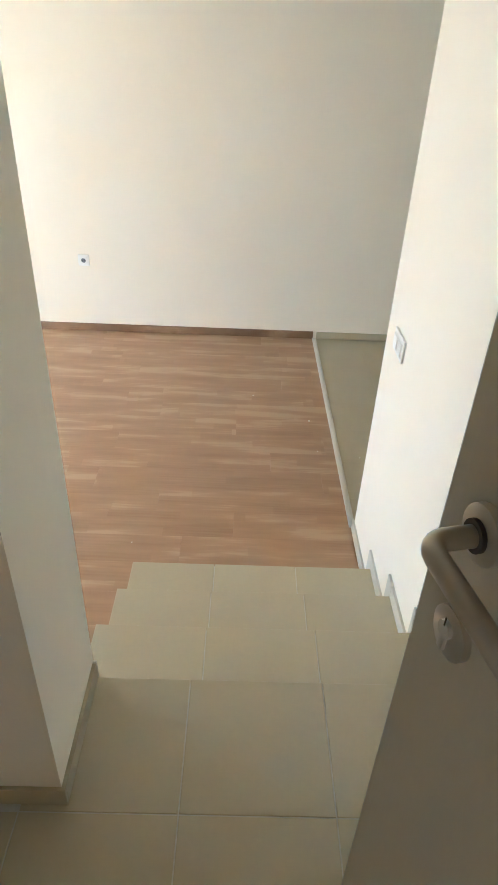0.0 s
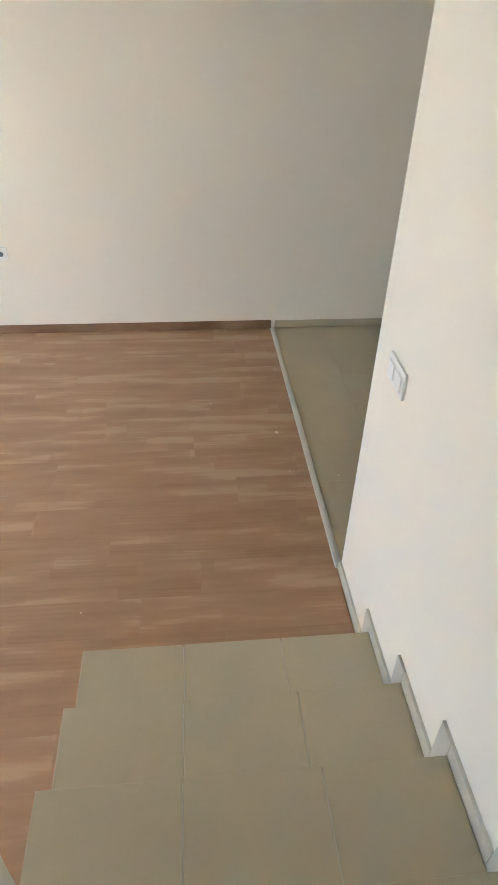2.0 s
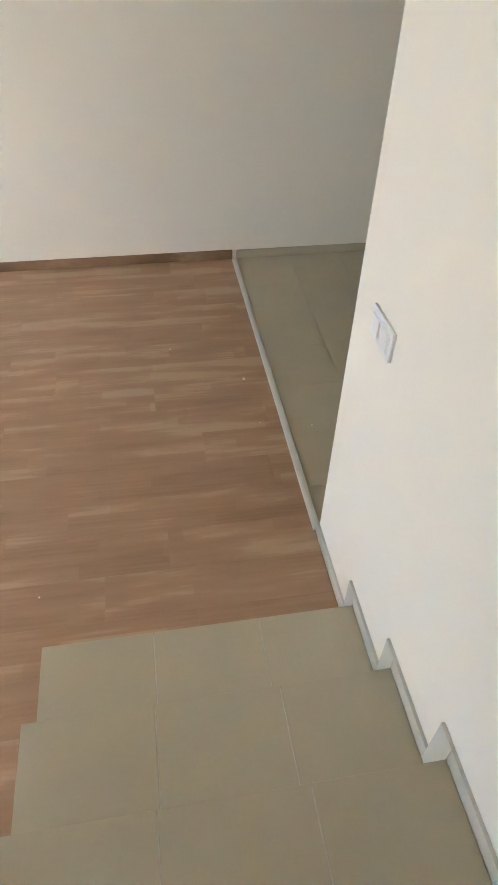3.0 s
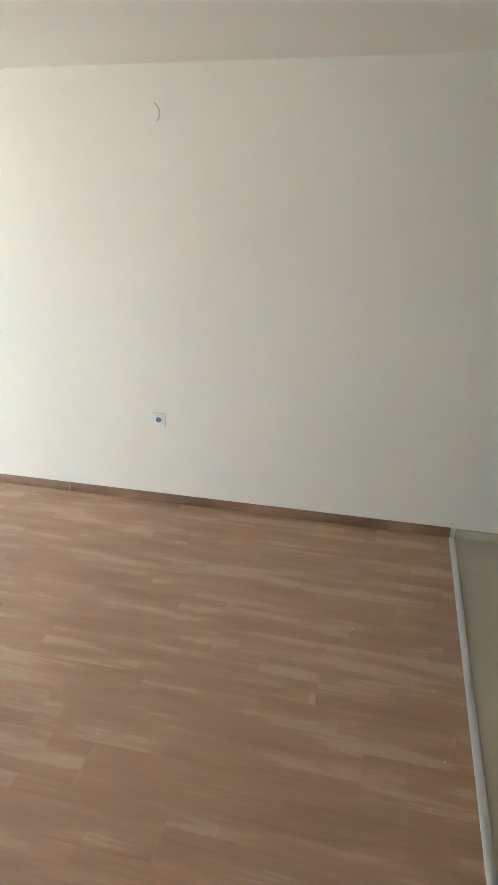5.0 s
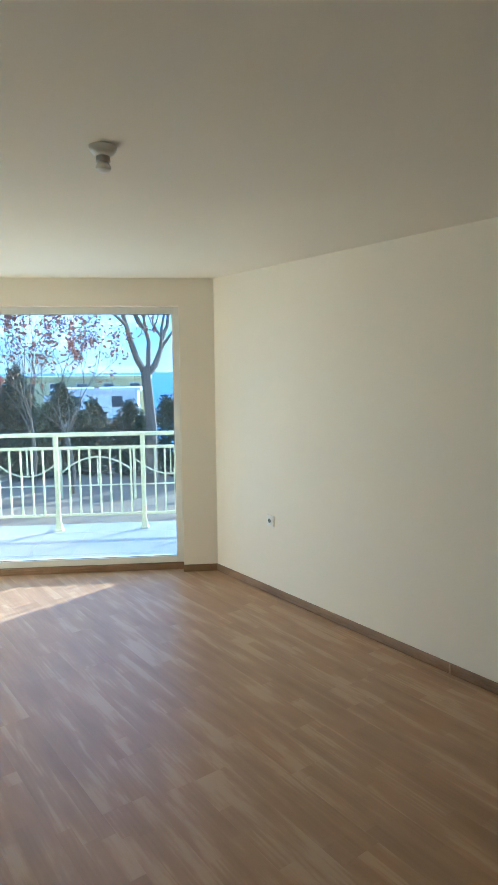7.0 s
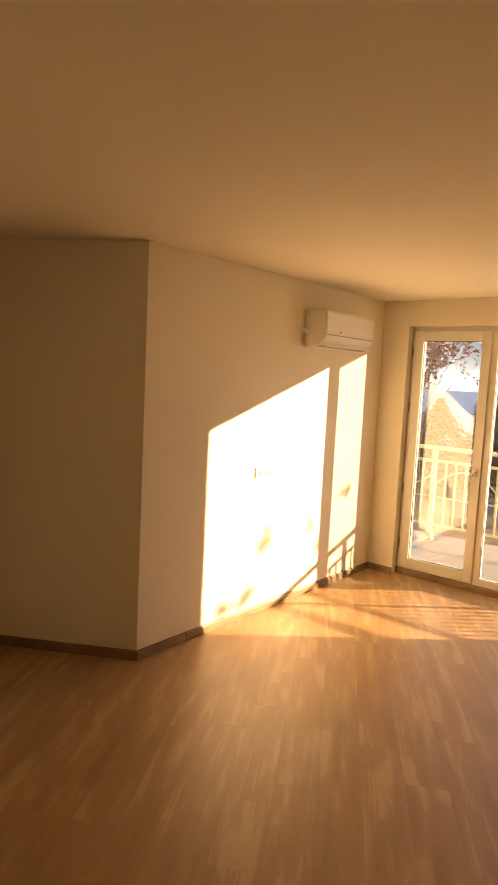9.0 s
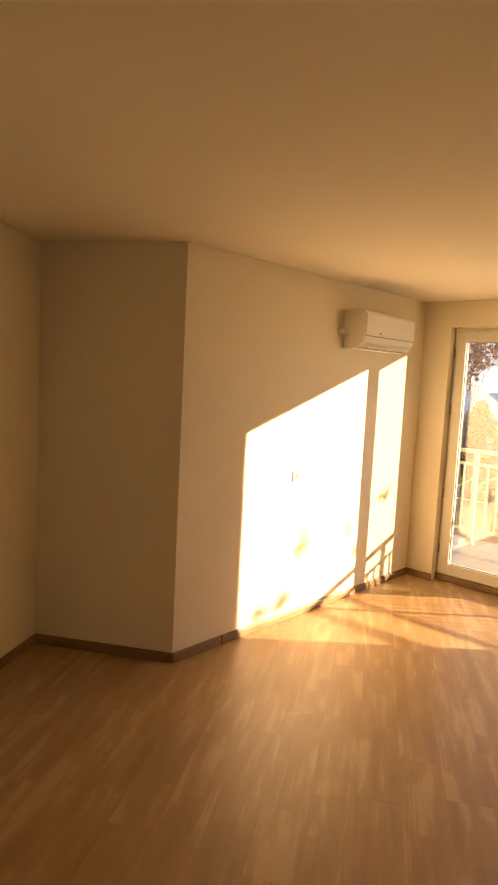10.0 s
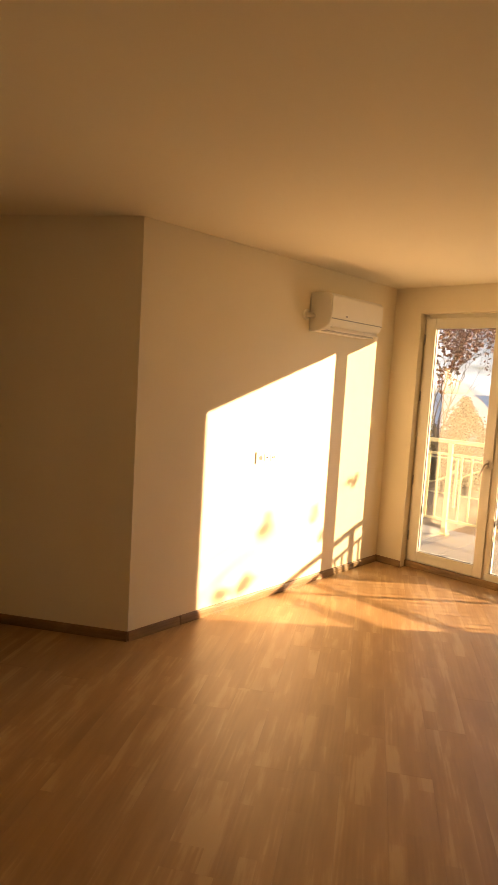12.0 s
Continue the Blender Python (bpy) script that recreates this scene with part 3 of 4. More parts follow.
# ---- electrical fittings ----
def socket_insert(parent, cx, mat=PLASTIC):
    """A round earthed well set in a square cover; local x along the wall, y out of the wall, z up."""
    cov = part("cover", boxed(cx - 0.0275, 0.0095, -0.0275, cx + 0.0275, 0.0145, 0.0275, 0.002), mat, parent)
    ring = bmesh.new()
    n = 28
    rows = []
    for r, y in ((0.0218, 0.0150), (0.0200, 0.0158), (0.0185, 0.0152), (0.0180, 0.0148)):
        rows.append([ring.verts.new((cx + r * math.cos(2 * math.pi * k / n), y, r * math.sin(2 * math.pi * k / n))) for k in range(n)])
    for a, b in zip(rows, rows[1:]):
        for i in range(n):
            j = (i + 1) % n
            ring.faces.new((a[i], a[j], b[j], b[i]))
    part("ring", ring, mat, cov, "", True)
    # no recess here: a flat disc, the well's shade put into its dark colour
    well = bmesh.new()
    tube(well, [(cx, 0.0142, 0), (cx, 0.0149, 0)], 0.0180, 28)
    part("well", well, DARKP, cov, "flat dark disc with the socket well's shade in its colour")
    for s in (-1, 1):
        # pin holes are solid black discs, their shade put into the colour
        pin = bmesh.new()
        tube(pin, [(cx + s * 0.0095, 0.0148, 0), (cx + s * 0.0095, 0.0153, 0)], 0.0028, 10)
        part("pin_hole", pin, BLACK, cov)
        part("earth_clip", boxed(cx - 0.002, 0.0147, s * 0.0155 - 0.0025, cx + 0.002, 0.0157, s * 0.0155 + 0.0025), NICKEL, cov)


def plate(parent, w, h):
    part("frame", boxed(-w / 2, 0.0005, -h / 2, w / 2, 0.0105, h / 2, 0.003), PLASTIC, parent)


def wall_socket(m, label):
    s = thing("wall_socket", m, label, "socket", "wall sockets")
    plate(s, 0.086, 0.086)
    socket_insert(s, 0)
    return s


NORTH = 180
wall_socket(pose(-1.868, FAR_Y, 0.588, 0, 0, NORTH), "white single power socket on the long wall")
wall_socket(pose(-4.222, FAR_Y, 0.598, 0, 0, NORTH), "white single power socket near the window")

cs = thing("triple_socket", ACW @ pose(1.690, 0, 1.085), "white triple plate with power and data sockets", "socket")
plate(cs, 0.228, 0.086)
socket_insert(cs, 0.071)
dc = part("cover", boxed(-0.0275, 0.0095, -0.0275, 0.0275, 0.0145, 0.0275, 0.002), PLASTIC, cs)
part("jack", boxed(-0.010, 0.0143, -0.006, 0.010, 0.0151, 0.006), BLACK, dc, "dark data jack")
tcv = part("cover", boxed(-0.0985, 0.0095, -0.0275, -0.0435, 0.0145, 0.0275, 0.002), PLASTIC, cs)
for dx in (-0.010, 0.010):
    pin = bmesh.new()
    tube(pin, [(-0.071 + dx, 0.0142, 0), (-0.071 + dx, 0.0195, 0)], 0.0048, 14)
    part("aerial_jack", pin, DARKP, tcv)

sw = thing("light_switch", pose(0, 1.155, 1.155, 0, 0, 90), "white double light switch beside the steps", "light switch")
plate(sw, 0.158, 0.088)
for cx in (-0.036, 0.036):
    r = part("surround", boxed(cx - 0.0295, 0.0095, -0.0295, cx + 0.0295, 0.0125, 0.0295, 0.0015), PLASTIC, sw)
    part("rocker", boxed(cx - 0.0265, 0.0115, -0.0265, cx + 0.0265, 0.0165, 0.0265, 0.003), PLASTIC, r)

# the cable's grey carries its shading, so it shows on the wall
# cable end curling out of the long wall
cb = bmesh.new()
pts = [(0, 0.001, 0.04), (0.004, 0.012, 0.040), (-0.012, 0.026, 0.034), (-0.026, 0.030, 0.012), (-0.028, 0.028, -0.012), (-0.020, 0.024, -0.032), (-0.008, 0.020, -0.042)]
tube(cb, pts, 0.0042, 8)
tagged(part("cable_end", cb, PALEG, None, "", True, pose(-1.803, FAR_Y, 2.326, 0, 0, NORTH)), "short cable end curling out of the wall, shading in its grey", "cable")


# ---- air conditioner ----
def air_conditioner():
    a = thing("air_conditioner", ACW @ pose(0.915, 0.002, 2.052), "white split air conditioner high on the wall", "air conditioner")
    w, h = 0.365, 0.292
    prof = ((0.0, 0.0), (0.0, h), (0.150, h), (0.182, h - 0.008), (0.200, h - 0.030), (0.204, 0.110), (0.200, 0.078), (0.185, 0.050), (0.130, 0.012), (0.060, 0.0))
    bm = bmesh.new()
    l = [bm.verts.new((-w, y, z)) for y, z in prof]
    r = [bm.verts.new((w, y, z)) for y, z in prof]
    for i in range(len(prof)):
        j = (i + 1) % len(prof)
        bm.faces.new((l[i], r[i], r[j], l[j]))
    bm.faces.new(l[::-1])
    bm.faces.new(r)
    bmesh.ops.bevel(bm, geom=[e for e in bm.edges if abs(e.verts[0].co.x - e.verts[1].co.x) < 1e-6], offset=0.006, segments=2, affect="EDGES")
    part("body", bm, PLASTIC, a, "", True)
    part("front_panel", boxed(-w + 0.006, 0.2000, 0.104, w - 0.006, 0.2080, h - 0.030, 0.003), PLASTIC, a)
    # solid strip in the gap, its shade put into the grey
    part("panel_gap", boxed(-w + 0.008, 0.196, 0.092, w - 0.008, 0.2045, 0.099), GREYP, a, "grey strip for the shaded gap under the front panel")
    fl = bmesh.new()
    box(fl, -w + 0.045, -0.004, -0.038, w - 0.045, 0.004, 0.038, 0.003)
    part("louvre", fl, PLASTIC, a, "white air louvre, closed", False, pose(0, 0.170, 0.031, 52))
    part("outlet", boxed(-w + 0.04, 0.090, 0.0, w - 0.04, 0.150, 0.008), GREYP, a)
    part("badge", boxed(0.150, 0.2078, 0.116, 0.180, 0.2090, 0.130, 0.0006, 1), GREYP, a, "small grey badge")
    p = bmesh.new()
    tube(p, [(w - 0.005, 0.04, 0.115), (w + 0.016, 0.04, 0.115), (w + 0.032, 0.034, 0.117), (w + 0.038, 0.016, 0.120), (w + 0.038, 0.0, 0.120)], 0.018, 14)
    part("pipe", p, PLASTIC, a, "white wrapped pipe bending into the wall", True)
    q = bmesh.new()
    tube(q, [(w + 0.038, -0.0015, 0.120), (w + 0.038, 0.008, 0.120)], [0.044, 0.040], 22)
    part("pipe_cover", q, PLASTIC, a, "round white wall cap", True)


air_conditioner()


# ---- ceiling lamp fitting ----
def ceiling_lamp():
    l = thing("ceiling_lamp", pose(-2.564, 1.725, CEIL_Z), "small bare lamp holder with bulb close under the ceiling", "ceiling lamp")
    r = bmesh.new()
    tube(r, [(0, 0, -0.0005), (0, 0, -0.012), (0, 0, -0.024), (0, 0, -0.032)], [0.048, 0.047, 0.038, 0.022], 24)
    part("ceiling_rose", r, PLASTIC, l, "white plastic ceiling rose", True)
    h = bmesh.new()
    tube(h, [(0, 0, -0.030), (0, 0, -0.034), (0, 0, -0.050), (0, 0, -0.054)], [0.018, 0.024, 0.025, 0.022], 18)
    part("lamp_holder", h, PALEG, l, "pale grey lamp holder", True)
    b = bmesh.new()
    tube(b, [(0, 0, -0.052), (0, 0, -0.058), (0, 0, -0.068), (0, 0, -0.078), (0, 0, -0.085), (0, 0, -0.088)], [0.016, 0.021, 0.027, 0.026, 0.015, 0.004], 18)
    part("bulb", b, PLASTIC, l, "white frosted bulb, unlit", True)


ceiling_lamp()


# ---- terrace and rail ----
TZ = -0.005
RY = 1.65
terrace = setting("terrace", boxed(-1.70, 0.222, -0.34, 7.5, 1.90, TZ - 0.003), TERRJ, "pale stone-tiled terrace outside the window", "terrace", WIN)
tile_mesh = mesh_of("terrace_tile", prism([(-0.218, -0.2075), (0.218, -0.2075), (0.218, 0.2075), (-0.218, 0.2075)], -0.011, 0, 0.0015), TERR)
for i in range(20):
    for j in range(4):
        piece("terrace_tile", tile_mesh, terrace, pose(-1.255 + 0.44 * i, 0.46 + 0.42 * j, TZ))


def rail_panel(parent, s0, s1):
    """One bay along local x at y = 0: an upper and a lower rail with square bars between them."""
    w = s1 - s0
    for z, t in ((0.935, 0.014), (0.172, 0.014)):
        part("rail", boxed(s0, -t, z - t, s1, t, z + t, 0.003, 1), RAILP, parent)
    n = max(3, round(w / 0.116))
    for i in range(1, n):
        x = s0 + w * i / n
        part("baluster", boxed(x - 0.010, -0.010, 0.186, x + 0.010, 0.010, 0.921, 0.002, 1), RAILP, parent)


def post_foot(parent, s):
    """A flared shoe, square in plan, narrowing up to the post."""
    bm = bmesh.new()
    rings = []
    for r, z in ((0.050, 0.0), (0.050, 0.008), (0.036, 0.024), (0.028, 0.070), (0.0245, 0.130)):
        rings.append([bm.verts.new((s + i * r, j * r, z)) for i, j in ((-1, -1), (1, -1), (1, 1), (-1, 1))])
    bm.faces.new(rings[0][::-1])
    for a, b in zip(rings, rings[1:]):
        for i in range(4):
            bm.faces.new((a[i], a[(i + 1) % 4], b[(i + 1) % 4], b[i]))
    bm.faces.new(rings[-1])
    part("foot", bm, RAILP, parent)


def railing(name, m, posts, label):
    r = thing(name, m, label, "railing", "terrace railings")
    for s in posts:
        part("post", boxed(s - 0.024, -0.024, 0.131, s + 0.024, 0.024, 1.062, 0.003, 1), RAILP, r)
        post_foot(r, s)
    part("handrail", boxed(posts[0] - 0.03, -0.027, 1.062, posts[-1] + 0.03, 0.027, 1.106, 0.007), RAILP, r)
    for a, b in zip(posts, posts[1:]):
        rail_panel(r, a + 0.024, b - 0.024)
    return r


railing("terrace_railing", WIN @ pose(0, RY, TZ), (-1.50, -0.10, 1.275, 2.232, 3.28, 4.33, 5.38, 6.43, 7.4), "cream painted metal terrace railing with square bars")


def garden_fence(m, posts):
    """A low fence: thin top and bottom rails, a post at each end of a bay, a curved band that hangs and rises by turns."""
    g = thing("garden_fence", m, "low cream metal fence with curved bands in the garden", "fence")
    for s in posts:
        part("post", boxed(s - 0.020, -0.020, -0.08, s + 0.020, 0.020, 0.86, 0.003, 1), RAILP, g)
    for i, (a, b) in enumerate(zip(posts, posts[1:])):
        w = b - a
        for z in (0.845, 0.235):
            part("rail", boxed(a + 0.02, -0.011, z - 0.011, b - 0.02, 0.011, z + 0.011, 0.002, 1), RAILP, g)
        hang = i % 2 == 0
        pts = []
        for k in range(21):
            t = k / 20
            arc = 1 - (2 * t - 1) ** 2
            pts.append((a + 0.02 + (w - 0.04) * t, 0, 0.66 - 0.26 * arc if hang else 0.46 + 0.25 * arc))
        bm = bmesh.new()
        tube(bm, pts, 0.014, 8)
        part("arc", bm, RAILP, g, "curved metal band", True)
        x = (a + b) / 2
        z0, z1 = (0.412, 0.834) if hang else (0.246, 0.698)
        part("bar", boxed(x - 0.011, -0.011, z0, x + 0.011, 0.011, z1, 0.002, 1), RAILP, g)


garden_fence(WIN @ pose(0, 5.0, -0.34), (-2.57, -1.50, -0.43, 0.64, 1.84, 3.04, 4.24, 5.44))

# ---- outside ----
bm = bmesh.new()
grid = []
edges = [-2600, -1200, -600, -300, -160, -100, -70, -50, -38, -30] + [-26 + 2 * k for k in range(40)] + [60, 80, 110, 170, 300, 600, 1200, 2600]
depths = [-40, -20, -8, 0.0, 2.03, 3, 4, 5, 6, 7, 8, 10, 12, 14, 17, 20, 25, 32, 42, 60, 90, 140, 220, 400, 800, 1600, 3800]
for y in depths:
    row = []
    for x in edges:
        z = -0.34
        if y > 8:
            z -= min(22.0, 0.16 * (y - 8))
        if y > 2.5:
            z += 0.10 * (noise.noise((x * 0.35, y * 0.35, 0)))
        row.append(bm.verts.new((x, y, z)))
    grid.append(row)
for a, b in zip(grid, grid[1:]):
    for i in range(len(edges) - 1):
        bm.faces.new((a[i], a[i + 1], b[i + 1], b[i]))
setting("ground", bm, SOIL, "brown leaf-strewn garden ground sloping to the sea", "ground", WIN, True)
bm = bmesh.new()
bm.faces.new([bm.verts.new(p) for p in ((-4000, 150, -19.5), (4000, 150, -19.5), (4000, 4900, -19.5), (-4000, 4900, -19.5))])
setting("water", bm, SEA, "calm blue sea up to the horizon", "sea", WIN)


def leaf_cloud(bm, centre, spread, count, size, rng, droop=0.0):
    for _ in range(count):
        while True:
            p = Vector((rng.uniform(-1, 1), rng.uniform(-1, 1), rng.uniform(-1, 1)))
            if p.length < 1:
                break
        c = Vector(centre) + Vector((p.x * spread[0], p.y * spread[1], p.z * spread[2] - droop))
        s = size * rng.uniform(0.6, 1.3)
        q = Euler((rng.uniform(0, 6.3), rng.uniform(0, 6.3), rng.uniform(0, 6.3))).to_matrix()
        shape = ((0, -0.62, 0), (0.36, -0.1, 0.1), (0.22, 0.4, 0.05), (0, 0.7, -0.05), (-0.24, 0.36, 0.08), (-0.34, -0.12, 0.06))
        bm.faces.new([bm.verts.new(c + q @ (s * Vector(v))) for v in shape])


def limb(bm, start, way, length, radius, depth, rng, tips, bend=0.25):
    pts, p, w = [start], start.copy(), way.normalized()
    n = 5
    for i in range(n):
        w = (w + bend * Vector((rng.uniform(-1, 1), rng.uniform(-1, 1), rng.uniform(-0.5, 0.9)))).normalized()
        p = p + w * length / n
        pts.append(p.copy())
    tube(bm, pts, [radius * (1 - 0.55 * i / n) for i in range(n + 1)], 7 if depth > 1 else 5, False)
    if depth == 0:
        tips += pts[1:]
        return
    if depth == 1:
        tips += pts[3:]
    for k in range(rng.choice((2, 3))):
        i = rng.randint(2, n)
        side = (w + 0.9 * Vector((rng.uniform(-1, 1), rng.uniform(-1, 1), rng.uniform(-0.2, 0.8)))).normalized()
        limb(bm, pts[i], side, length * rng.uniform(0.55, 0.8), radius * 0.5, depth - 1, rng, tips, bend)
    limb(bm, pts[-1], w, length * 0.7, radius * 0.45, depth - 1, rng, tips, bend)


def autumn_tree(at, height, radius, seed, leaves, label, fork=False, size=0.062, low=0.16):
    rng = random.Random(seed)
    t = thing("tree", WIN @ pose(*at), label, "tree", "autumn trees")
    bm, tips = bmesh.new(), []
    share = 0.40 if fork else low
    trunk_top = Vector((rng.uniform(-0.1, 0.1), rng.uniform(-0.1, 0.1), height * share))
    tube(bm, [(0, 0, -0.4), (0, 0, 0.05), trunk_top * 0.5 + Vector((0.06, 0, 0)), trunk_top], [radius * 1.4, radius * 1.1, radius * 0.92, radius * 0.85], 9)
    if fork:
        ways = (Vector((0.55, 0.1, 1)), Vector((-0.45, -0.1, 1)), Vector((0.1, 0.6, 0.9)))
    else:
        ways = (Vector((0.05, 0.02, 1)), Vector((-0.30, 0.12, 1)), Vector((0.34, -0.2, 1)), Vector((-0.15, -0.4, 0.9)), Vector((0.2, 0.35, 1)), Vector((-0.5, -0.1, 0.9)))
    for w in ways:
        limb(bm, trunk_top - Vector((0, 0, rng.uniform(0, 0.25) * height * share)), w, height * 0.28, radius * (0.6 if fork else 0.42), 3, rng, tips, 0.32)
    part("trunk", bm, BARK, t, "", True)
    bm = bmesh.new()
    for p in tips:
        if rng.random() < leaves:
            leaf_cloud(bm, p, (0.09, 0.09, 0.12), rng.randint(3, 8), size, rng, 0.06)
    tagged(part("crown", bm, RUST, t, "sparse rust-brown autumn leaves"), kind="stuff")
    return t


autumn_tree((2.03, 6.3, -0.40), 5.6, 0.110, 3, 0.14, "bare forked tree with a few red leaves", True, 0.055)
autumn_tree((-1.85, 5.0, -0.40), 4.4, 0.032, 8, 0.34, "slender tree with rust-brown autumn leaves", low=0.26, size=0.052)
autumn_tree((0.0, 5.8, -0.40), 4.6, 0.030, 12, 0.15, "slender tree with rust-brown autumn leaves", low=0.3, size=0.052)
autumn_tree((0.75, 5.4, -0.40), 4.4, 0.030, 21, 0.19, "slender tree with rust-brown autumn leaves", low=0.25, size=0.052)
autumn_tree((-3.4, 5.6, -0.40), 4.6, 0.036, 25, 0.34, "slender tree with rust-brown autumn leaves", low=0.26, size=0.052)


def shadow_clump_tree(at, height, clumps):
    """A thin tree beside the terrace, out of view, added so that its hanging leaf clumps cast spots of shade indoors:
    way along x and y and height of each clump, and its size.
    """
    rng = random.Random(31)
    t = thing("tree", WIN @ pose(*at), "unseen slender tree, leaf clumps placed to shade the sunlit wall", "tree", "autumn trees")
    bm = bmesh.new()
    tube(bm, [(0, 0, -0.4), (0.02, 0, 0.3 * height), (-0.02, 0.03, 0.7 * height), (0, 0, height)], [0.035, 0.028, 0.018, 0.006], 8)
    for x, y, z, r in clumps:
        tube(bm, [(0, 0, z - 0.25), (0.4 * x, 0.4 * y, z + 0.02), (x, y, z)], [0.010, 0.006, 0.003], 6)
    part("trunk", bm, BARK, t, "", True)
    bm = bmesh.new()
    for x, y, z, r in clumps:
        leaf_cloud(bm, (x, y, z), (r, r, 1.25 * r), int(2600 * r * r) + 4, 0.06, rng, 0.02)
    tagged(part("crown", bm, RUST, t, "few rust-brown leaf clumps"), kind="stuff")


# clumps set back along the sun's way from the shadow spots on the wall
shadow_clump_tree((7.60, 4.20, -0.40), 3.4, ((-1.40, 0.00, 2.99, 0.075), (-2.02, 0.00, 2.79, 0.055), (-2.60, 0.00, 2.85, 0.050), (-1.18, 0.00, 2.65, 0.080), (-0.91, 0.00, 2.71, 0.060), (-2.15, 0.00, 2.58, 0.040)))


def evergreen(at, height, width, seed, label="dark green evergreen behind the terrace"):
    rng = random.Random(seed)
    t = thing("evergreen", WIN @ pose(*at), label, "evergreen", "evergreens")
    bm = bmesh.new()
    tube(bm, [(0, 0, -0.5), (0, 0, height * 0.9)], [0.09, 0.02], 7)
    part("trunk", bm, BARK, t)
    bm = bmesh.new()
    for k in range(int(330 * height * width)):
        h = rng.random() ** 0.8
        r = width * (1 - h ** 1.8) * (0.30 + 0.70 * math.sqrt(rng.random())) * (0.8 + 0.4 * noise.noise((h * 4, math.floor(k % 9), seed)))
        a = rng.uniform(0, 6.283)
        lobe = noise.noise((1.7 * math.cos(a) + seed, 1.7 * math.sin(a), 5.0 * h))
        r *= 0.85 + 0.75 * lobe
        top = 1 + 0.22 * noise.noise((2.2 * math.cos(a), 2.2 * math.sin(a), seed * 1.3))
        leaf_cloud(bm, (r * math.cos(a), r * math.sin(a), 0.1 + h * height * top), (0.15, 0.15, 0.12), 7, 0.055, rng)
    tagged(part("crown", bm, EVER, t), kind="stuff")


for k, (x, y, h, w) in enumerate(((-4.6, 9.3, 1.9, 1.4), (-3.2, 9.0, 1.85, 1.4), (-2.0, 9.4, 2.35, 1.4), (-1.1, 9.0, 2.2, 1.4), (-0.2, 9.5, 1.9, 1.4), (0.6, 9.0, 1.5, 1.3), (1.4, 9.4, 1.5, 1.3), (2.3, 9.1, 1.55, 1.3), (3.4, 9.4, 1.5, 1.3))):
    evergreen((x, y, -0.62), h, w, 50 + k)
for k in range(9):
    evergreen((-4.9 + 1.12 * k, 7.5 + 0.25 * (k % 2), -0.50), 0.85 + 0.12 * (k % 3), 0.95, 80 + k, "low dark green shrub behind the terrace railing")


def apartment_block(at, turn, wide, deep, storeys, wall_mat, label):
    b = thing("apartment_building", WIN @ pose(*at, 0, 0, turn), label, "building", "far buildings")
    h = storeys * 2.9
    part("wall", boxed(-wide / 2, -deep / 2, -12, wide / 2, deep / 2, h), wall_mat, b)
    part("roof", boxed(-wide / 2 - 0.4, -deep / 2 - 0.4, h, wide / 2 + 0.4, deep / 2 + 0.4, h + 0.4), wall_mat, b)
    for f in range(storeys):
        n = int(wide / 3.4)
        for i in range(n):
            x = -wide / 2 + (i + 0.5) * wide / n
            z = f * 2.9 + 0.9
            wi = part("window", boxed(x - 0.75, -deep / 2 - 0.05, z, x + 0.75, -deep / 2 + 0.1, z + 1.5), BWHITE, b)
            part("pane", boxed(x - 0.66, -deep / 2 - 0.07, z + 0.09, x + 0.66, -deep / 2 - 0.05, z + 1.41), DARKGL, wi)
            if (i + f) % 2 == 0:
                part("balcony", boxed(x - 1.4, -deep / 2 - 1.3, z - 1.0, x + 1.4, -deep / 2 - 0.002, z - 0.05), BWHITE, b)


apartment_block((-8.6, 76, -9.5), 2, 10, 6, 3, BWHITE, "white apartment building beyond the garden")
apartment_block((-13.4, 86, -8.1), 2, 21, 10, 3, BYELL, "long ochre apartment building far off")

# crumbs of plaster left on the floor
for x, y, s in ((-0.149, 2.45, 0.011), (-0.123, 2.099, 0.005), (0.128, 2.046, 0.006), (-1.128, 1.24, 0.005), (-0.518, 2.775, 0.006), (-0.389, 1.02, 0.006)):
    bm = bmesh.new()
    bmesh.ops.create_icosphere(bm, subdivisions=1, radius=s)
    for v in bm.verts:
        v.co *= 0.75 + 0.5 * noise.noise(v.co * 200 + Vector((x * 9, y * 9, 0)))
        v.co.z = max(v.co.z, -s * 0.5)
    tagged(part("plaster_crumb", bm, CRUMB, None, "", False, pose(x, y, s * 0.5)), "small pale crumb of plaster on the floor", "debris", "crumbs")


# ---- floor pieces ----
def clip(poly, nx, ny, c):
    """The part of a plan polygon where nx * x + ny * y >= c."""
    out = []
    for (x0, y0), (x1, y1) in zip(poly, poly[1:] + poly[:1]):
        a, b = nx * x0 + ny * y0 - c, nx * x1 + ny * y1 - c
        if a >= 0:
            out.append((x0, y0))
        if a * b < 0:
            t = a / (a - b)
            out.append((x0 + t * (x1 - x0), y0 + t * (y1 - y0)))
    return out


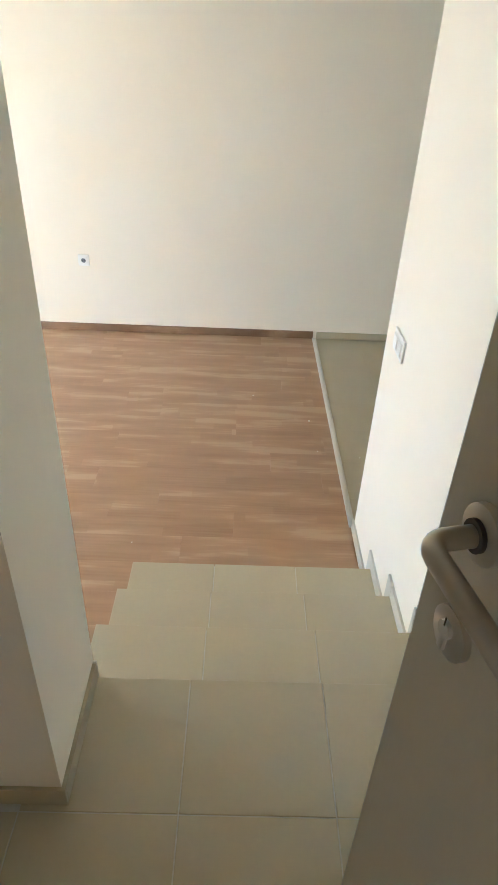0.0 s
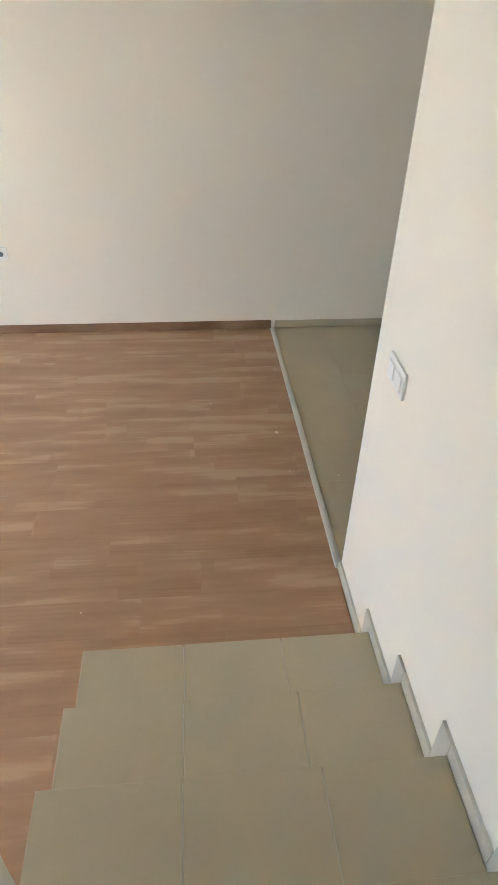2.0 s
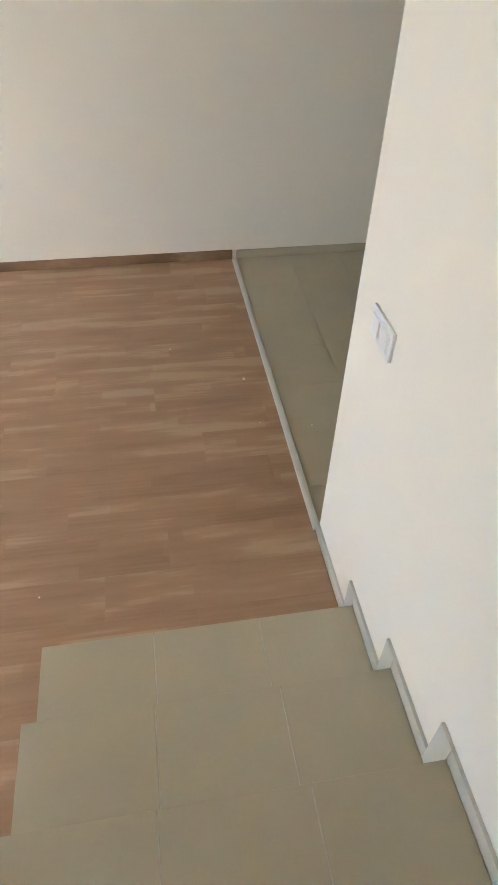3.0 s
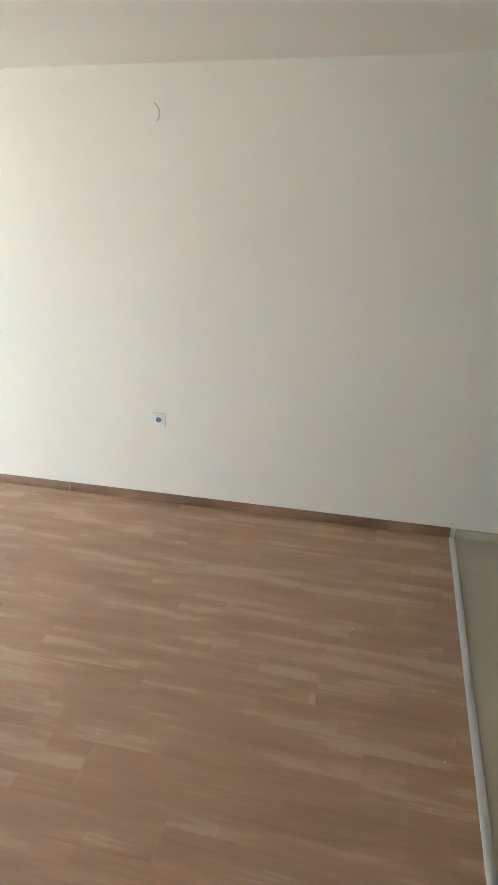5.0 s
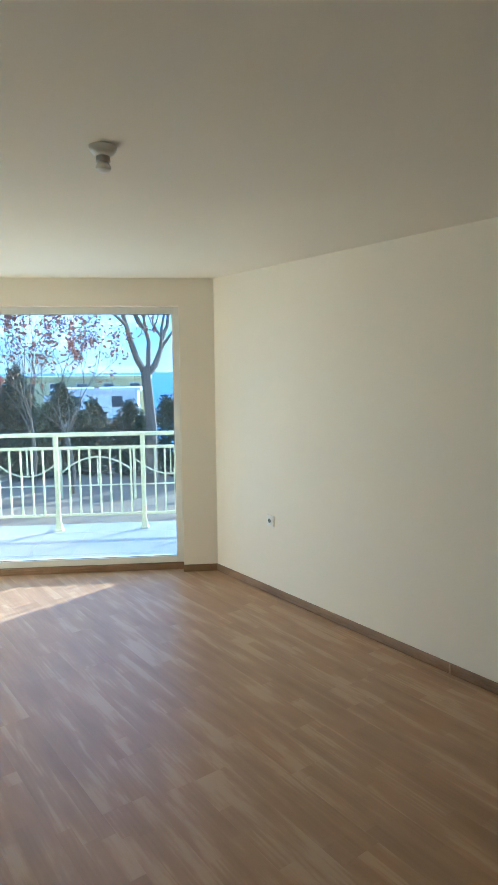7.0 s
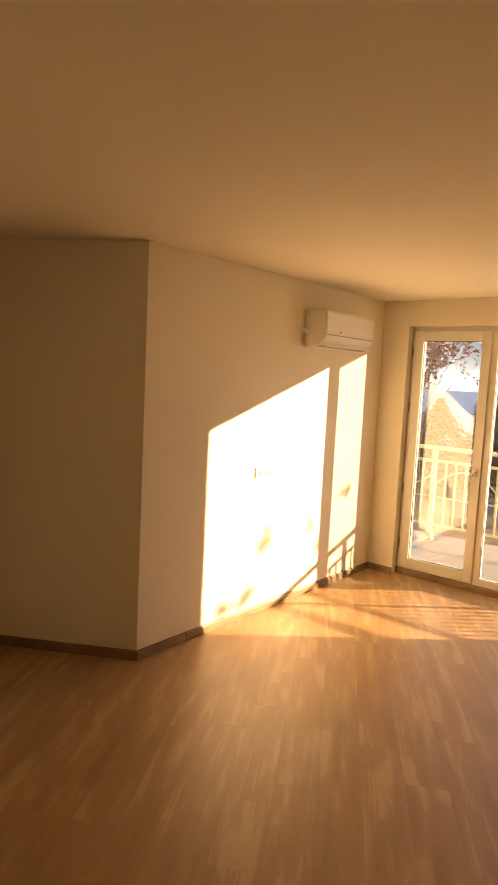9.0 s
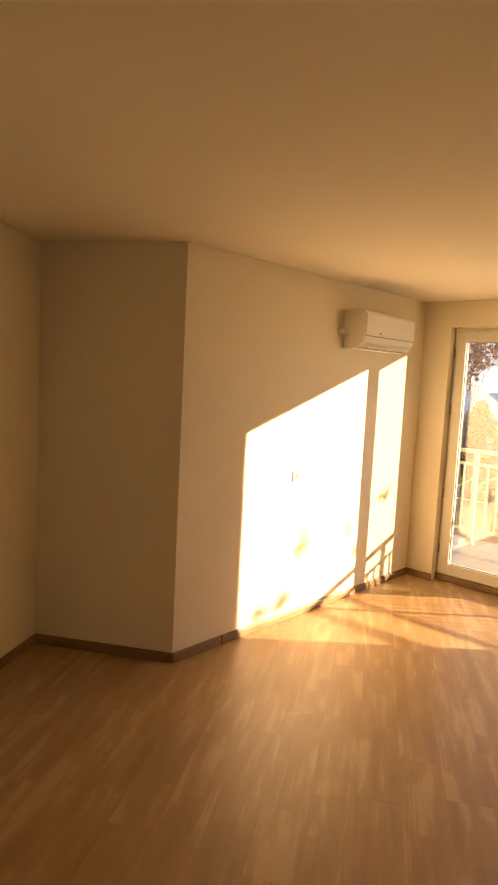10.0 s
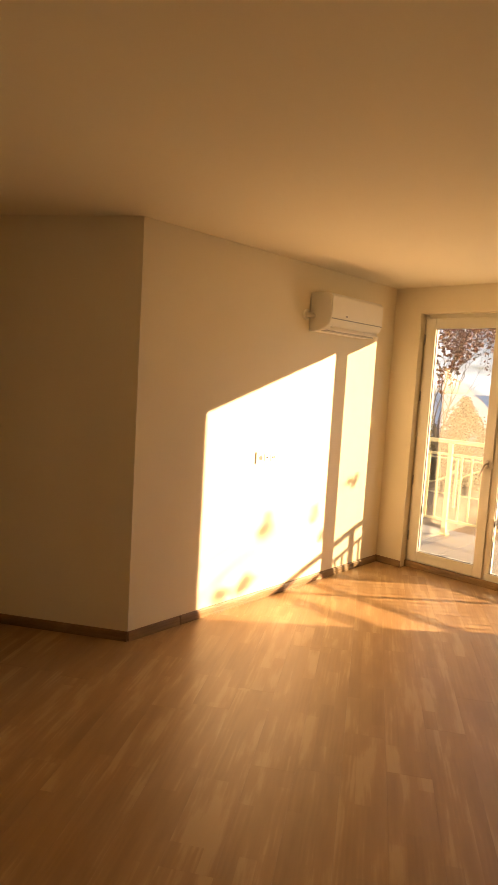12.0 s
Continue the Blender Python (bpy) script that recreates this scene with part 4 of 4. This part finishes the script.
PL, PW = 1.285, 0.192
full = mesh_of("floor_plank", prism([(-PL / 2, -PW / 2), (PL / 2, -PW / 2), (PL / 2, PW / 2), (-PL / 2, PW / 2)], -0.010, 0, 0.0004), LAMINATE)
rng = random.Random(5)
y = FAR_Y - 0.003 - PW / 2
while y > NY - PW / 2:
    x = -0.012 - PL / 2 + rng.uniform(0.1, 1.0) * PL
    while x > -7.4:
        poly = [(x - PL / 2, y - PW / 2), (x + PL / 2, y - PW / 2), (x + PL / 2, y + PW / 2), (x - PL / 2, y + PW / 2)]
        cut = clip(poly, -1, 0, 0.012)
        cut = clip(cut, 0, 1, NY + 0.002) if cut else cut
        cut = clip(cut, E.x, E.y, E.dot(P0) - 0.085) if cut else cut
        if cut and y - PW / 2 >= J.y:
            cut = clip(cut, D.x, D.y, D.dot(P0) + 0.001)
        elif cut:
            west = clip(cut, -1, 0, -J.x)
            west = clip(west, D.x, D.y, D.dot(P0) + 0.001) if west else west
            cut = clip(cut, 1, 0, J.x + 0.0005)
            if len(west) > 2:
                local = [(px - x, py - y) for px, py in west]
                piece("plank", mesh_of("floor_plank", prism(local, -0.010, 0), LAMINATE), floor, pose(x, y, 0))
        if cut and y + PW / 2 < NOSE[3]:
            hidden = max(p[0] for p in cut) <= 0 and min(p[0] for p in cut) > XL
            cut = clip(cut, -1, 0, -XL - 0.01) if y + PW / 2 < 0.6 else cut
            cut = None if hidden else cut
        if cut and y + PW / 2 < -0.02:
            cut = clip(cut, -1, 0, 1.62)
        if cut and len(cut) > 2:
            area = abs(sum(a[0] * b[1] - b[0] * a[1] for a, b in zip(cut, cut[1:] + cut[:1]))) / 2
            if area > PL * PW - 1e-4:
                piece("plank", full, floor, pose(x, y, 0))
            elif area > 1e-3:
                local = [(px - x, py - y) for px, py in cut]
                piece("plank", mesh_of("floor_plank", prism(local, -0.010, 0, 0.0004), LAMINATE), floor, pose(x, y, 0))
        x -= PL + 0.0002
    y -= PW + 0.0002

TS = 0.357
tile_top = mesh_of("floor_tile", prism([(-TS / 2 + 0.0015, -TS / 2 + 0.0015), (TS / 2 - 0.0015, -TS / 2 + 0.0015), (TS / 2 - 0.0015, TS / 2 - 0.0015), (-TS / 2 + 0.0015, TS / 2 - 0.0015)], -0.008, 0, 0.001), TILE)
for i in range(4):
    for j in range(4):
        cx, cy = -0.012 - TS * (i + 0.5), NOSE[0] - 0.0 - 0.350 - TS * (j - 0.5)
        if j == 0:
            cy = NOSE[0] - 0.175
            if cx < LW:
                continue
            bmt = prism([(-TS / 2 + 0.0015, -0.1735), (TS / 2 - 0.0015, -0.1735), (TS / 2 - 0.0015, 0.175), (-TS / 2 + 0.0015, 0.175)], -0.008, 0, 0.0012)
            piece("floor_tile", mesh_of("floor_tile", bmt, TILE), hall_floor, pose(cx, cy, LAND))
        else:
            piece("floor_tile", tile_top, hall_floor, pose(cx, cy, LAND))
ktile = mesh_of("floor_tile", prism([(-TS / 2 + 0.0003, -TS / 2 + 0.0003), (TS / 2 - 0.0003, -TS / 2 + 0.0003), (TS / 2 - 0.0003, TS / 2 - 0.0003), (-TS / 2 + 0.0003, TS / 2 - 0.0003)], -0.008, 0, 0.0002), TILE_K)
for i in range(6):
    for j in range(10):
        cx, cy = 0.016 + TS * (i + 0.5), FAR_Y - 0.012 - TS * (j + 0.5)
        if cx > 0.2 or cy - TS / 2 > END_Y:
            piece("floor_tile", ktile, kitchen_floor, pose(cx, cy, 0.0))
